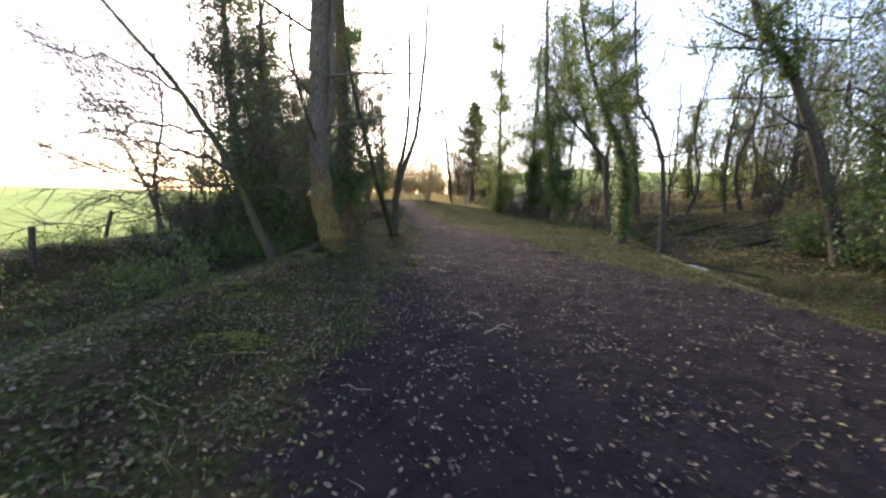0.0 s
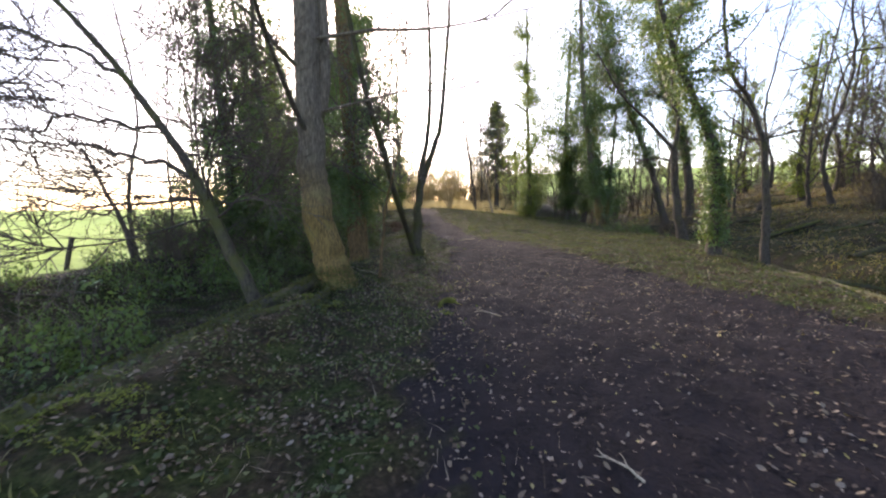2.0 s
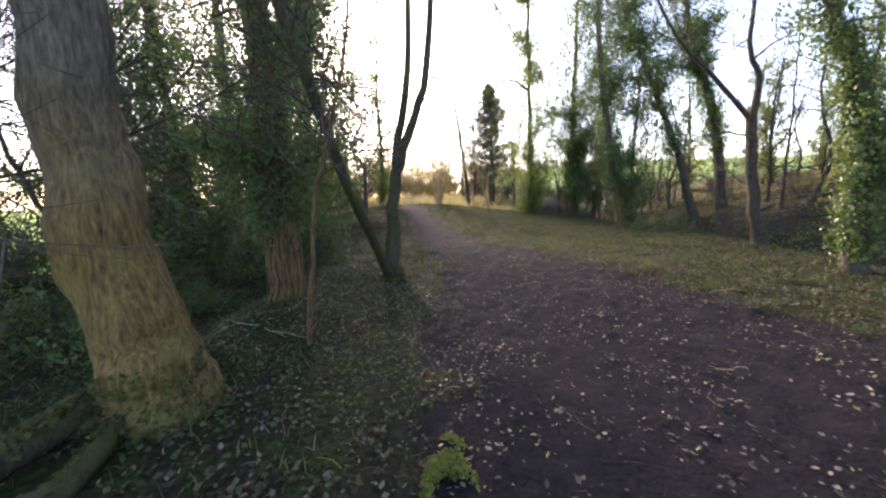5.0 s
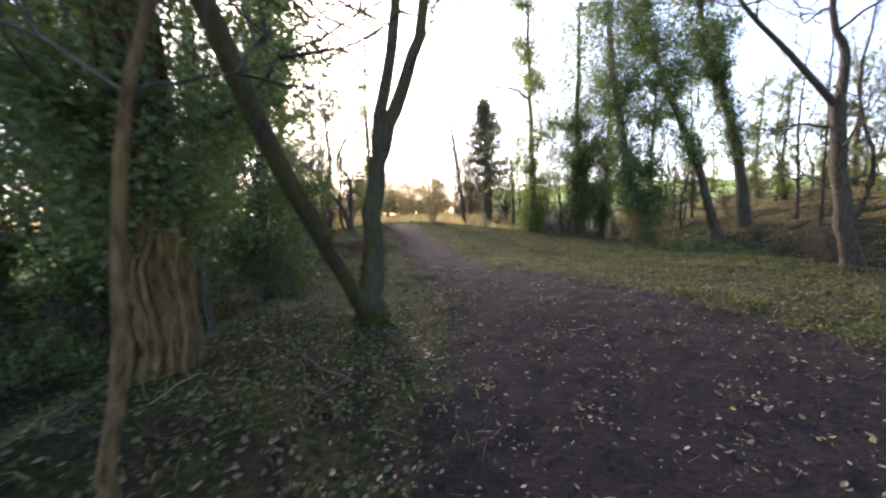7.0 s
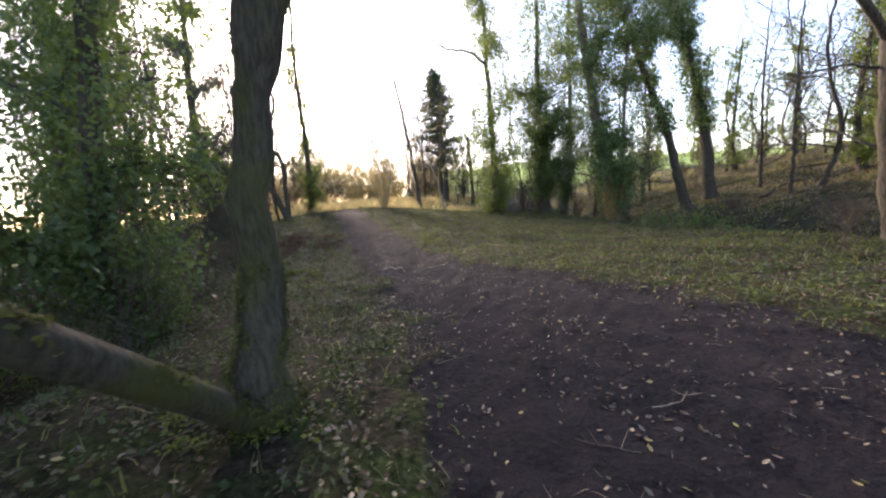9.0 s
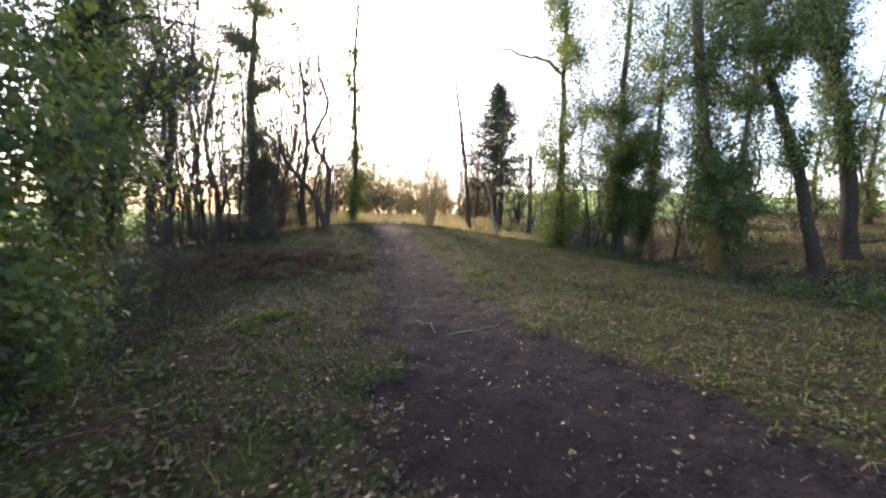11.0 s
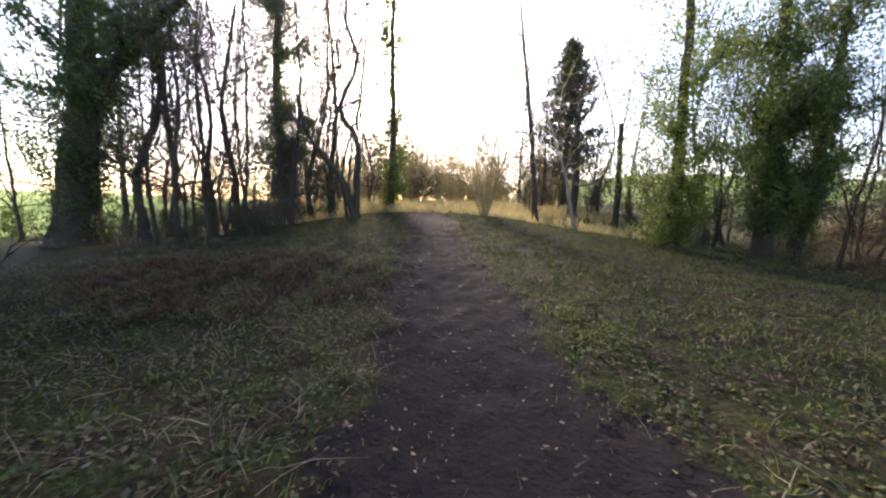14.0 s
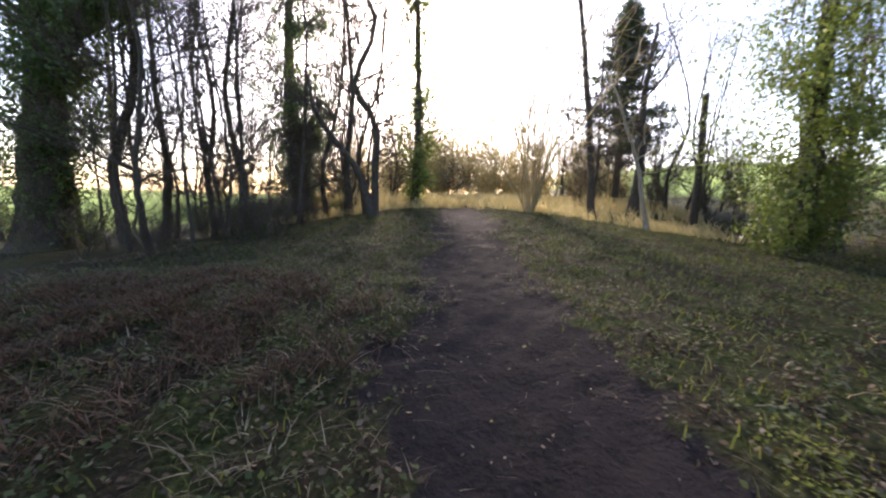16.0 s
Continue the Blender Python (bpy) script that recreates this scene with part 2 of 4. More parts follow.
def side_way(rng, d, spread):
    r = rng.normal(0, 1, 3)
    r -= r.dot(d) * d
    r /= np.linalg.norm(r) + 1e-9
    return d * math.cos(spread) + r * math.sin(spread)


def twigs_on(rng, lines, per, length, wander, lift, r0, deep=2, sides=3):
    """Branchlets along branch lines, and twigs on those."""
    out, kids = [], []
    for pts in lines:
        for _ in range(per):
            u = rng.uniform(0.25, 1.0) * (len(pts) - 1)
            i = min(int(u), len(pts) - 2)
            p = pts[i] + (u - i) * (pts[i + 1] - pts[i])
            d = pts[i + 1] - pts[i]
            d = d / (np.linalg.norm(d) + 1e-9)
            k = 5 if deep > 1 else 3
            ln = grow(rng, p, side_way(rng, d, rng.uniform(0.4, 1.0)), length * rng.uniform(0.5, 1.2), wander, lift, k)
            out.append(tube(ln, np.linspace(r0, r0 * 0.35, k), sides))
            kids.append(ln)
    if deep > 1:
        out += twigs_on(rng, kids, max(3, per - 1), length * 0.55, wander, lift, r0 * 0.6, deep - 1)
    return out


def ivy_on(rng, line, t0, t1, spread, count, size, seed, taper=0.15, thin=0.0):
    """Leaves in lumpy masses round a stem, between two fractions of its length."""
    line = np.asarray(line)
    each = 15
    count = max(1, count // each)
    t = t0 + (t1 - t0) * rng.random(count)
    az = rng.uniform(0, 2 * math.pi, count)
    u = t * (len(line) - 1)
    i = np.minimum(u.astype(int), len(line) - 2)
    c = line[i] + (u - i)[:, None] * (line[i + 1] - line[i])
    w = (t - t0) / (t1 - t0)
    shape = np.clip((0.28 + 0.72 * np.clip((w - thin) * 2.8, 0, 1)) * (1 - taper * w), 0.1, 1)
    lump = np.array([0.5 + 0.9 * noise.noise((2.2 * math.cos(q), 2.2 * math.sin(q), z * 0.9 + seed)) + 0.5 * noise.noise((5 * math.cos(q), 5 * math.sin(q), z * 2.6 + seed)) for q, z in zip(az, c[:, 2])])
    r = 1.8 * spread * shape * np.clip(lump + 0.15, 0.3, 1.1) * np.sqrt(rng.uniform(0.02, 1, count)) + 0.04
    o = np.stack([np.cos(az), np.sin(az), rng.normal(0, 0.15, count)], 1)
    p = c + o * r[:, None]
    p[:, 2] += rng.normal(0, 0.12, count)
    p = np.repeat(p, each, 0) + rng.normal(0, 1, (count * each, 3)) * np.array([1, 1, 1.7]) * np.repeat(0.04 + 0.07 * np.minimum(r, 0.8), each)[:, None]
    return leaves(p, np.repeat(o, each, 0), size, rng)


def tree(name, base, line, r0, label, seed, stems=(), limbs=8, limb_from=0.35, limb_len=2.5, limb_up=0.5, twig=5, ivy=None, ivy_mat=None,
         trunk_mat=None, limb_mat=None, group="woodland trees", category="tree", r1=None, flare=1.5, twig_len=None, twig_deep=2, thin=0.0, bare_stems=False, limb_r=1.0, moss=None, twig_r=0.012, boughs=()):
    """A tree from its trunk line (relative to its base): trunk, further stems, each limb, twigs and ivy are parts."""
    rng = np.random.default_rng(seed)
    ob = thing(name, base, label, category, group)
    trunk_mat, limb_mat = trunk_mat or BARK, limb_mat or BARK
    k = max(10, int(3 * (line[-1][2] - line[0][2])))
    main = spline(line, k)
    main[2:-1] += rng.normal(0, 0.018, (k - 3, 3))
    t = np.linspace(0, 1, k)
    rad = r0 * (1 - 0.75 * t) if r1 is None else r0 + (r1 - r0) * t
    z = main[:, 2] - main[0, 2]
    rad = rad * (1 + (flare - 1) * np.exp(-z / 0.28))
    part("trunk", [tube(main, rad, 20 if r0 > 0.18 else 12, 0.055 if r0 > 0.18 else 0.03, rng)], trunk_mat, ob, smooth=True)
    lines = [(main, rad)]
    for pts, ra, rb in stems:
        ln = spline(pts, max(8, int(2.5 * len(pts))))
        rr = np.linspace(ra, rb, len(ln))
        ln[1:-1] += rng.normal(0, 0.014 if bare_stems else 0.006, (len(ln) - 2, 3))
        part("stem", [tube(ln, rr, 9, 0.12 if bare_stems else 0.05, rng)], trunk_mat, ob, smooth=True)
        lines.append((ln, rr))
    limb_lines = []
    for i in range(int(limbs * 1.4)):
        ln, rr = lines[0 if bare_stems else rng.integers(len(lines))]
        u = rng.uniform(limb_from if ln is main else (0.66 if limb_from > 0.5 else 0.3), 0.98) * (len(ln) - 1)
        j = min(int(u), len(ln) - 2)
        p = ln[j]
        az = rng.uniform(0, 2 * math.pi)
        way = np.array([math.cos(az), math.sin(az), limb_up * rng.uniform(0.3, 1.6)])
        b = grow(rng, p, way, limb_len * rng.uniform(0.6, 1.25) * (1.15 - 0.5 * u / len(ln)), 0.17, 0.05, 9)
        ra = min(rr[j] * 0.5, 0.011 * limb_len + 0.009) * limb_r
        limb_lines.append(b)
        part("limb", [tube(b, np.linspace(ra, ra * 0.25, 9), 6, 0.05, rng)], limb_mat, ob, smooth=True)
    for pts, ra in boughs:
        b = spline(pts, 16)
        b[2:] += rng.normal(0, 0.05, (14, 3))
        part("bough", [tube(b, np.linspace(ra, ra * 0.2, 16), 7, 0.05, rng)], limb_mat, ob, smooth=True)
        limb_lines.append(b)
    for ln, rr in lines[:1] if bare_stems else lines:
        limb_lines.append(ln[int(len(ln) * 0.6):])
    if twig:
        tagged(part("twig_spray", twigs_on(rng, limb_lines, twig, twig_len or limb_len * 0.55, 0.16, 0.06, twig_r, twig_deep), TWIG if limb_mat is not BARK_PALE else TWIG_TAN, ob), kind="stuff")
    if moss:
        top, count = moss
        ch = []
        for ln, rr in lines[:2]:
            k = np.minimum((len(ln) - 1.01) * rng.random(count) ** 1.4 * min(1.0, top / max(0.1, ln[-1, 2] - ln[0, 2])), len(ln) - 1.01)
            i = k.astype(int)
            c = ln[i] + (k - i)[:, None] * (ln[i + 1] - ln[i])
            az = rng.uniform(0, 2 * math.pi, count)
            o = np.stack([np.cos(az), np.sin(az), 0.15 + 0 * az], 1)
            p = c + o * (rr[i] * 1.03)[:, None]
            keep = np.array([noise.noise((v[0] * 5, v[1] * 5, v[2] * 2.5 + seed)) > -0.12 for v in p])
            ch.append(leaves(p[keep], o[keep], 0.034, rng, 0.8, 0.55))
        tagged(part("moss", ch, MOSS_DARK, ob, "dull green moss about the foot"), kind="stuff")
    if ivy:
        t0, t1, spread, count, size, on_limbs = ivy
        count, size = int(count * 1.5), size * 0.86
        ch = [ivy_on(rng, main, t0, t1, spread, count, size, seed, thin=thin)]
        for pts, ra, rb in () if bare_stems else stems:
            ch.append(ivy_on(rng, spline(pts, 14), 0.1, 0.95, spread * 0.7, count // 3, size, seed + 7))
        for b in limb_lines[:int(on_limbs)]:
            ch.append(ivy_on(rng, b, 0.0, 0.8, spread * 0.38, count // 16, size, seed + 3))
        tagged(part("ivy", ch, ivy_mat or IVY, ob, "dense evergreen ivy leaves"), kind="stuff")
    return ob


def shrub(name, base, height, spread, stems, label, seed, mat=None, leafy=0, leaf_mat=None, leaf_size=0.06, group="undergrowth shrubs", twig=3):
    """Many thin stems from one foot, with twigs and maybe leaves."""
    rng = np.random.default_rng(seed)
    ob = thing(name, base, label, "shrub", group)
    lines = []
    for i in range(stems):
        az = rng.uniform(0, 2 * math.pi)
        lean = rng.uniform(0.0, 1.0) * spread / height
        b = grow(rng, (0.12 * math.cos(az), 0.12 * math.sin(az), -0.05), (lean * math.cos(az), lean * math.sin(az), 1), height * rng.uniform(0.4, 1.05), 0.16, 0.02, 8)
        r = height * rng.uniform(0.0022, 0.005)
        part("stem", [tube(b, np.linspace(r, r * 0.3, 8), 5)], mat or BARK, ob, smooth=True)
        lines.append(b)
    tagged(part("twig_spray", twigs_on(rng, lines, twig, height * 0.28, 0.18, 0.04, 0.005 + 0.002 * height), mat or TWIG, ob), kind="stuff")
    if leafy:
        ch = [ivy_on(rng, b, 0.2, 1.0, spread * 0.3, leafy // stems, leaf_size, seed, 0.1) for b in lines]
        tagged(part("foliage", ch, leaf_mat or HOLLY, ob), kind="stuff")
    return ob


# ---- ground ----
PY = np.array([-30, 2, 4, 7.5, 10, 14, 17.4, 20, 24, 29, 34, 40, 60.0])
PL = np.array([-1.2, -0.8, -0.55, -0.7, -0.8, -0.75, -1.6, -2.1, -2.9, -4.0, -5.3, -7.0, -16])
PR = np.array([5.6, 5.5, 5.4, 4.7, 4.1, 2.6, 0.55, -0.1, -1.3, -2.5, -3.7, -5.2, -14])
DY = np.array([-30, 6, 9, 13, 18, 26, 35, 60.0])
DX = np.array([6.4, 6.7, 7.4, 8.6, 9.1, 9.3, 10.5, 20])


def step(v, a, b):
    t = np.clip((v - a) / (b - a), 0, 1)
    return t * t * (3 - 2 * t)


def lumps(x, y, s, seed):
    """Smooth unevenness from a few crossing waves."""
    r = np.random.default_rng(seed)
    o = 0
    for _ in range(7):
        a, f, p = r.uniform(0, 6.28), r.uniform(0.6, 1.7) / s, r.uniform(0, 6.28)
        o = o + np.sin((x * np.cos(a) + y * np.sin(a)) * f * 6.28 + p)
    return o / 7


def mud_at(x, y):
    l, r = np.interp(y, PY, PL), np.interp(y, PY, PR)
    w = 0.38 * lumps(x, y, 1.5, 5) + 0.3 * lumps(x, y, 0.5, 6)
    s = np.interp(y, [0, 12, 16, 22], [1.1, 0.9, 0.6, 0.5])
    e = np.interp(y, [0, 9, 13], [1.0, 0.85, 0.5])
    return step(x, l - e + 1.6 * w, l + e * 0.6 + 0.1 + w) * (1 - step(x, r - s + w, r + 0.2 + w))


def field_at(x, y):
    left = step(-x, 9.0 + 0.5 * lumps(x, y, 5, 8) + 6.5 * step(y, 13, 24), 10.5 + 7.5 * step(y, 13, 24))
    far = step(y, 47, 50) * step(x, 3, 7)
    return np.clip(left + far, 0, 1)


def dry_at(x, y):
    c = np.interp(y, PY, (PL + PR) / 2)
    # golden ground colour at the path's end stands for the sun glow there
    end = step(y, 29.5, 34) * (1 - step(abs(x - c), 3, 7))
    bank = step(x, 12, 16) * step(lumps(x, y, 4, 31) + 0.2, 0.0, 0.4) * 0.3
    return np.clip(end * (1 - mud_at(x, y) * (1 - step(y, 33, 37))) + bank, 0, 1) * (1 - field_at(x, y))


def height(x, y):
    x, y = np.asarray(x, float), np.asarray(y, float)
    c = np.interp(y, PY, (PL + PR) / 2)
    m = mud_at(x, y)
    h = np.interp(y, [-40, 6, 10, 13, 19, 23.5, 30, 36, 60], [0, 0, -0.12, 0, 0.0, 0.42, 1.15, 1.45, 1.5]) * np.exp(-((x - c) / (np.where(x > c, 7.5, 6.0) + 40 * step(y, 31, 42))) ** 2)
    h = h + 0.06 * lumps(x, y, 2.2, 2) * (1 - 0.5 * m) + 0.03 * lumps(x, y, 0.7, 3) + (0.012 + 0.02 * m) * lumps(x, y, 0.4, 4) + (0.006 + 0.006 * m) * lumps(x, y, 0.23, 14) - 0.06 * m
    h = h + (0.09 * lumps(x, y, 1.5, 21) + 0.05 * lumps(x, y, 0.8, 22)) * step(-x, 1.3, 2.6) * (1 - step(y, 9, 14)) * (1 - step(-x, 9, 12))
    h = h + 0.22 * np.exp(-((x + 2.75) / 0.7) ** 2) * step(y, 0, 2) * (1 - step(y, 11, 14))
    h = h + 0.32 * np.exp(-((x + 8.0) / 1.1) ** 2) * (1 - step(y, 14, 19)) * (0.8 + 0.4 * lumps(x, y, 3, 12))
    h = h - 0.42 * step(-x, 3.0, 4.6) * (1 - step(-x, 6.5, 9)) * (1 - step(y, 15, 20))
    h = h + 0.2 * np.exp(-(((x + 5.2) / 1.9) ** 2 + ((y - 21.4) / 1.3) ** 2)) + 0.12 * np.exp(-(((x + 2.6) / 1.2) ** 2 + ((y - 16.4) / 1.2) ** 2))
    d = x - np.interp(y, DY, DX)
    h = h - (0.75 + 0.15 * step(y, 16, 22)) * np.exp(-(d / (0.95 + 0.5 * step(y, 16, 22))) ** 2) + 0.1 * np.exp(-((d + 1.7) / 0.6) ** 2)
    h = h + np.clip(0.19 * (d - 1.5), 0, 3.6) * step(d, 1.2, 5) * step(y, -25, 0) * (1 - 0.45 * step(y, 30, 45)) + 0.16 * lumps(x, y, 4.5, 9) * step(d, 1, 4)
    h = h + np.clip(0.13 * (y - 42), 0, 9) * step(x, 0, 10)
    h = h - 0.15 * step(-x, 8, 14)
    return h


def axis(lo, hi, s, far, n):
    mid = np.arange(lo, hi + s / 2, s)
    g = np.geomspace(s, far, n)
    return np.concatenate([(lo - np.cumsum(g))[::-1], mid, hi + np.cumsum(g)])


gx, gy = axis(-9, 12, 0.07, 320, 44), axis(-3, 27, 0.075, 320, 44)
X, Y = np.meshgrid(gx, gy)
Z = height(X, Y)
nx, ny = len(gx), len(gy)
ii, jj = np.meshgrid(np.arange(ny - 1), np.arange(nx - 1), indexing="ij")
F = np.stack([ii * nx + jj, ii * nx + jj + 1, (ii + 1) * nx + jj + 1, (ii + 1) * nx + jj], -1).reshape(-1, 4)
ground = new("ground", mesh_of("ground", [(np.stack([X, Y, Z], -1).reshape(-1, 3), F)], GROUND, True))
tagged(ground, "muddy woodland floor with leaf litter, grass and green fields", "ground", kind="structure")
for key, fn in (("mud", mud_at), ("field", field_at), ("dry", dry_at)):
    at = ground.data.attributes.new(key, "FLOAT", "POINT")
    at.data.foreach_set("value", fn(X, Y).ravel().astype(np.float32))


def on(x, y, dz=0.0):
    return (x, y, float(height(x, y)) + dz)


# water in the ditch
m, n, l, b = material("ditch_water", 0.08, 0.5)
b.inputs["Base Color"].default_value = (0.03, 0.026, 0.02, 1)
bump(n, l, b, noise_tex(n, l, n.new("ShaderNodeTexCoord").outputs["Object"], 5, 3), 0.15, 0.02)
wy = np.linspace(-6, 30, 60)
wx = np.interp(wy, DY, DX)
wv = np.stack([np.concatenate([wx - 1.1, wx + 1.1]), np.concatenate([wy, wy]), np.full(120, -0.5)], 1)
wf = [(i, 60 + i, 61 + i, i + 1) for i in range(59)]
tagged(new("ditch_water", mesh_of("ditch_water", [(wv, wf)], m)), "still dark water in the ditch", "water", kind="structure")


# ---- the trees beside the path ----
tree("leaning_ochre_tree", on(-2.6, 7.97, -0.1), [(0.1, 0, 0), (0.02, 0, 0.45), (-0.1, 0, 1.0), (-0.18, 0.02, 1.55), (-0.21, 0.03, 2.1), (-0.19, 0.0, 3.2), (-0.15, 0.05, 5), (-0.1, 0.1, 8), (-0.2, 0.2, 12)], 0.25,
     "large bent trunk, sunlight coloured ochre on its foot, bare branches above", 11,
     stems=[([(-0.2, 0.0, 2.5), (0.05, 0.1, 3.3), (0.1, 0.2, 5.5), (0.5, 0.3, 9)], 0.11, 0.05), ([(-0.4, 0, 2.8), (0.5, 0, 2.95), (1.3, 0.05, 3.12), (2.2, 0, 3.1)], 0.026, 0.006),
            ([(-0.3, 0, 3.9), (0.9, 0, 4.0), (2.0, 0.1, 4.05), (3.4, 0.1, 4.3)], 0.034, 0.008)],
     limbs=9, limb_from=0.5, limb_len=3.2, twig=4, trunk_mat=BARK_OCHRE_LIT, r1=0.15, flare=1.35, moss=(1.3, 1500))
tree("ivy_stump_tree", on(-3.0, 10.6, -0.1), [(0.1, 0, 0), (0.1, 0, 0.7), (0.06, 0, 1.7), (0.0, 0, 4), (-0.1, 0, 8), (0, 0, 10)], 0.22,
     "thick ochre trunk under a heavy mass of ivy", 12,
     stems=[([(0.1 + 0.245 * math.cos(q), 0.245 * math.sin(q), 0.0), (0.1 + 0.225 * math.cos(q + 0.25), 0.225 * math.sin(q + 0.25), 0.35),
              (0.09 + 0.21 * math.cos(q + 0.1), 0.21 * math.sin(q + 0.1), 0.8), (0.07 + 0.2 * math.cos(q + 0.6), 0.2 * math.sin(q + 0.6), 1.4),
              (0.03 + 0.19 * math.cos(q + 0.3), 0.19 * math.sin(q + 0.3), 2.6)], w, 0.02)
            for q, w in ((3.3, 0.034), (3.7, 0.018), (4.0, 0.026), (4.4, 0.03), (4.75, 0.016), (5.1, 0.024), (5.4, 0.018), (5.8, 0.03), (0.1, 0.02), (0.6, 0.034))],
     limbs=9, limb_from=0.3, limb_len=1.9, twig=4, ivy=(0.3, 1.0, 1.0, 16000, 0.058, 8), ivy_mat=HOLLY, bare_stems=True, thin=0.08,
     trunk_mat=BARK_ROUGH, flare=1.05, r1=0.12, moss=(1.2, 1600))
tree("thin_sapling", on(-2.1, 9.3, -0.1), [(0, 0, 0), (0.05, 0, 0.6), (0.15, 0, 1.4), (0.35, 0, 2.2), (0.6, 0, 3.2), (0.7, 0, 5)], 0.03,
     "thin dark sapling beside the path", 13, limbs=5, limb_len=1.3, twig=4, flare=1.2, trunk_mat=BARK_ROUGH)
tree("thin_sapling", on(-3.4, 11.9, -0.1), [(0, 0, 0), (-0.02, 0, 0.7), (0.05, 0, 1.5), (0.0, 0, 2.6), (0.1, 0, 4.5)], 0.035,
     "thin dark upright sapling behind a thick trunk", 15, limbs=5, limb_len=1.2, twig=4, flare=1.2)
tree("forked_leaning_tree", on(-1.75, 12.45, -0.1), [(0, 0, 0), (0.03, 0.02, 0.5), (0.07, 0.05, 1.3), (0.17, 0.07, 2.1), (0.45, 0.08, 2.9), (0.75, 0.1, 3.8), (1.0, 0.1, 6), (1.1, 0.1, 9)], 0.155,
     "pale forked tree with one stem leaning over the path edge", 14,
     stems=[([(-0.02, -0.05, 0.1), (-0.06, -0.65, 0.62), (-0.12, -1.3, 1.19), (-0.21, -2.05, 1.93), (-0.31, -2.65, 2.78), (-0.5, -3.0, 3.7), (-0.75, -3.2, 5.2)], 0.088, 0.045),
            ([(0.14, 0.06, 1.9), (0.2, 0.05, 2.6), (0.42, 0.0, 3.6), (0.5, 0.1, 5.5), (0.4, 0.1, 9)], 0.095, 0.03)],
     limbs=10, limb_from=0.55, limb_len=1.7, limb_r=0.6, twig=5, trunk_mat=BARK_MOSSY, r1=0.03, flare=1.5, moss=(2.2, 2600))
tree("leaning_thin_tree", on(-3.87, 8.0, -0.1), [(0, 0, 0), (-0.35, 0, 0.9), (-0.66, 0, 1.7), (-1.12, 0, 2.65), (-1.7, 0, 3.6), (-2.4, -0.1, 4.6), (-3.4, -0.2, 5.8)], 0.11,
     "slim bare tree leaning out over the field edge", 17, trunk_mat=BARK_MOSSY, limbs=20, limb_from=0.3, limb_len=2.9, limb_up=-0.05, twig=10, flare=1.3, limb_r=0.45, twig_len=1.3, twig_r=0.0095,
     boughs=[([(-0.95, 0, 2.3), (-2.2, -0.2, 2.75), (-4.2, -0.5, 2.9)], 0.045), ([(-1.9, 0, 3.9), (-3.2, -0.3, 4.5), (-5.4, -0.6, 4.7)], 0.04), ([(-1.4, 0, 3.1), (-2.8, -0.5, 3.1), (-4.8, -1.1, 2.3)], 0.035)])
tree("bent_sapling", on(-8.6, 10.5, -0.1), [(0.1, 0, 0), (0.05, 0, 0.5), (-0.1, 0, 1.0), (-0.3, 0, 1.5), (-0.75, 0.1, 2.3), (-1.0, 0.1, 2.9)], 0.07, "bent pale sapling at the edge of the field", 18,
     limbs=3, limb_from=0.5, limb_len=1.3, twig=4, r1=0.025, flare=1.2,
     boughs=[([(-0.3, 0, 1.5), (0.3, 0, 1.65), (1.3, 0.1, 1.95)], 0.03), ([(-0.25, 0, 1.4), (-1.0, -0.1, 1.2), (-2.2, -0.2, 0.75)], 0.03)])

tree("ivy_clad_tree", on(6.13, 11.8, -0.1), [(0, 0, 0), (-0.03, 0, 1.2), (-0.1, 0, 2.2), (-0.4, 0, 3.3), (-1.1, 0, 4.7), (-1.9, 0, 7), (-2.4, 0, 11)], 0.15,
     "slender trunk clothed in ivy", 21, limbs=7, limb_from=0.66, limb_len=2.2, twig=3, ivy=(0.06, 0.97, 0.75, 9000, 0.075, 5), thin=0.5)
tree("sinuous_bare_tree", on(7.8, 12.2, -0.1), [(0, 0, 0), (-0.1, 0, 1.5), (-0.25, 0, 2.8), (-0.7, 0, 4.4), (-1.4, 0, 5.6), (-1.9, 0, 9)], 0.11,
     "thin winding bare tree beside the ditch", 22, limbs=8, limb_len=2.0, twig=5)
tree("knobbly_forked_tree", on(7.27, 14.9, -0.1), [(0, 0, 0), (-0.25, 0, 1.0), (-0.42, 0, 2.0), (-0.55, 0, 3.3)], 0.14, "bare tree with a knob where it forks", 23,
     stems=[([(-0.55, 0, 3.2), (-0.45, 0, 4.2), (-0.75, 0, 5.0), (-0.6, 0, 8)], 0.09, 0.03), ([(-0.55, 0, 3.2), (-1.5, 0, 4.2), (-2.4, 0, 5.1), (-3.2, 0, 6.4)], 0.06, 0.02)],
     limbs=7, limb_len=1.8, limb_from=0.6, twig=5, r1=0.11)
tree("leaning_tree", on(11.7, 24.0, -0.1), [(0, 0, 0), (-0.5, 0, 1.6), (-1.1, 0, 3.5), (-2.9, 0, 7.8), (-3.7, 0, 9.3), (-4.6, 0, 13)], 0.2, "leaning bare trunk with ivy on its top", 24,
     limbs=8, limb_from=0.5, limb_len=2.6, twig=3, ivy=(0.4, 0.97, 1.5, 13000, 0.1, 9))
tree("ivy_clad_tree", on(13.6, 24.8, -0.1), [(0, 0, 0), (-0.6, 0, 4), (-1.8, 0, 7.7), (-2.4, 0, 9.8), (-3.0, 0, 14)], 0.24, "tall trunk clothed in dark ivy", 25,
     limbs=12, limb_from=0.3, limb_len=3.0, twig=4, ivy=(0.2, 0.98, 1.75, 17000, 0.1, 10), thin=0.3)
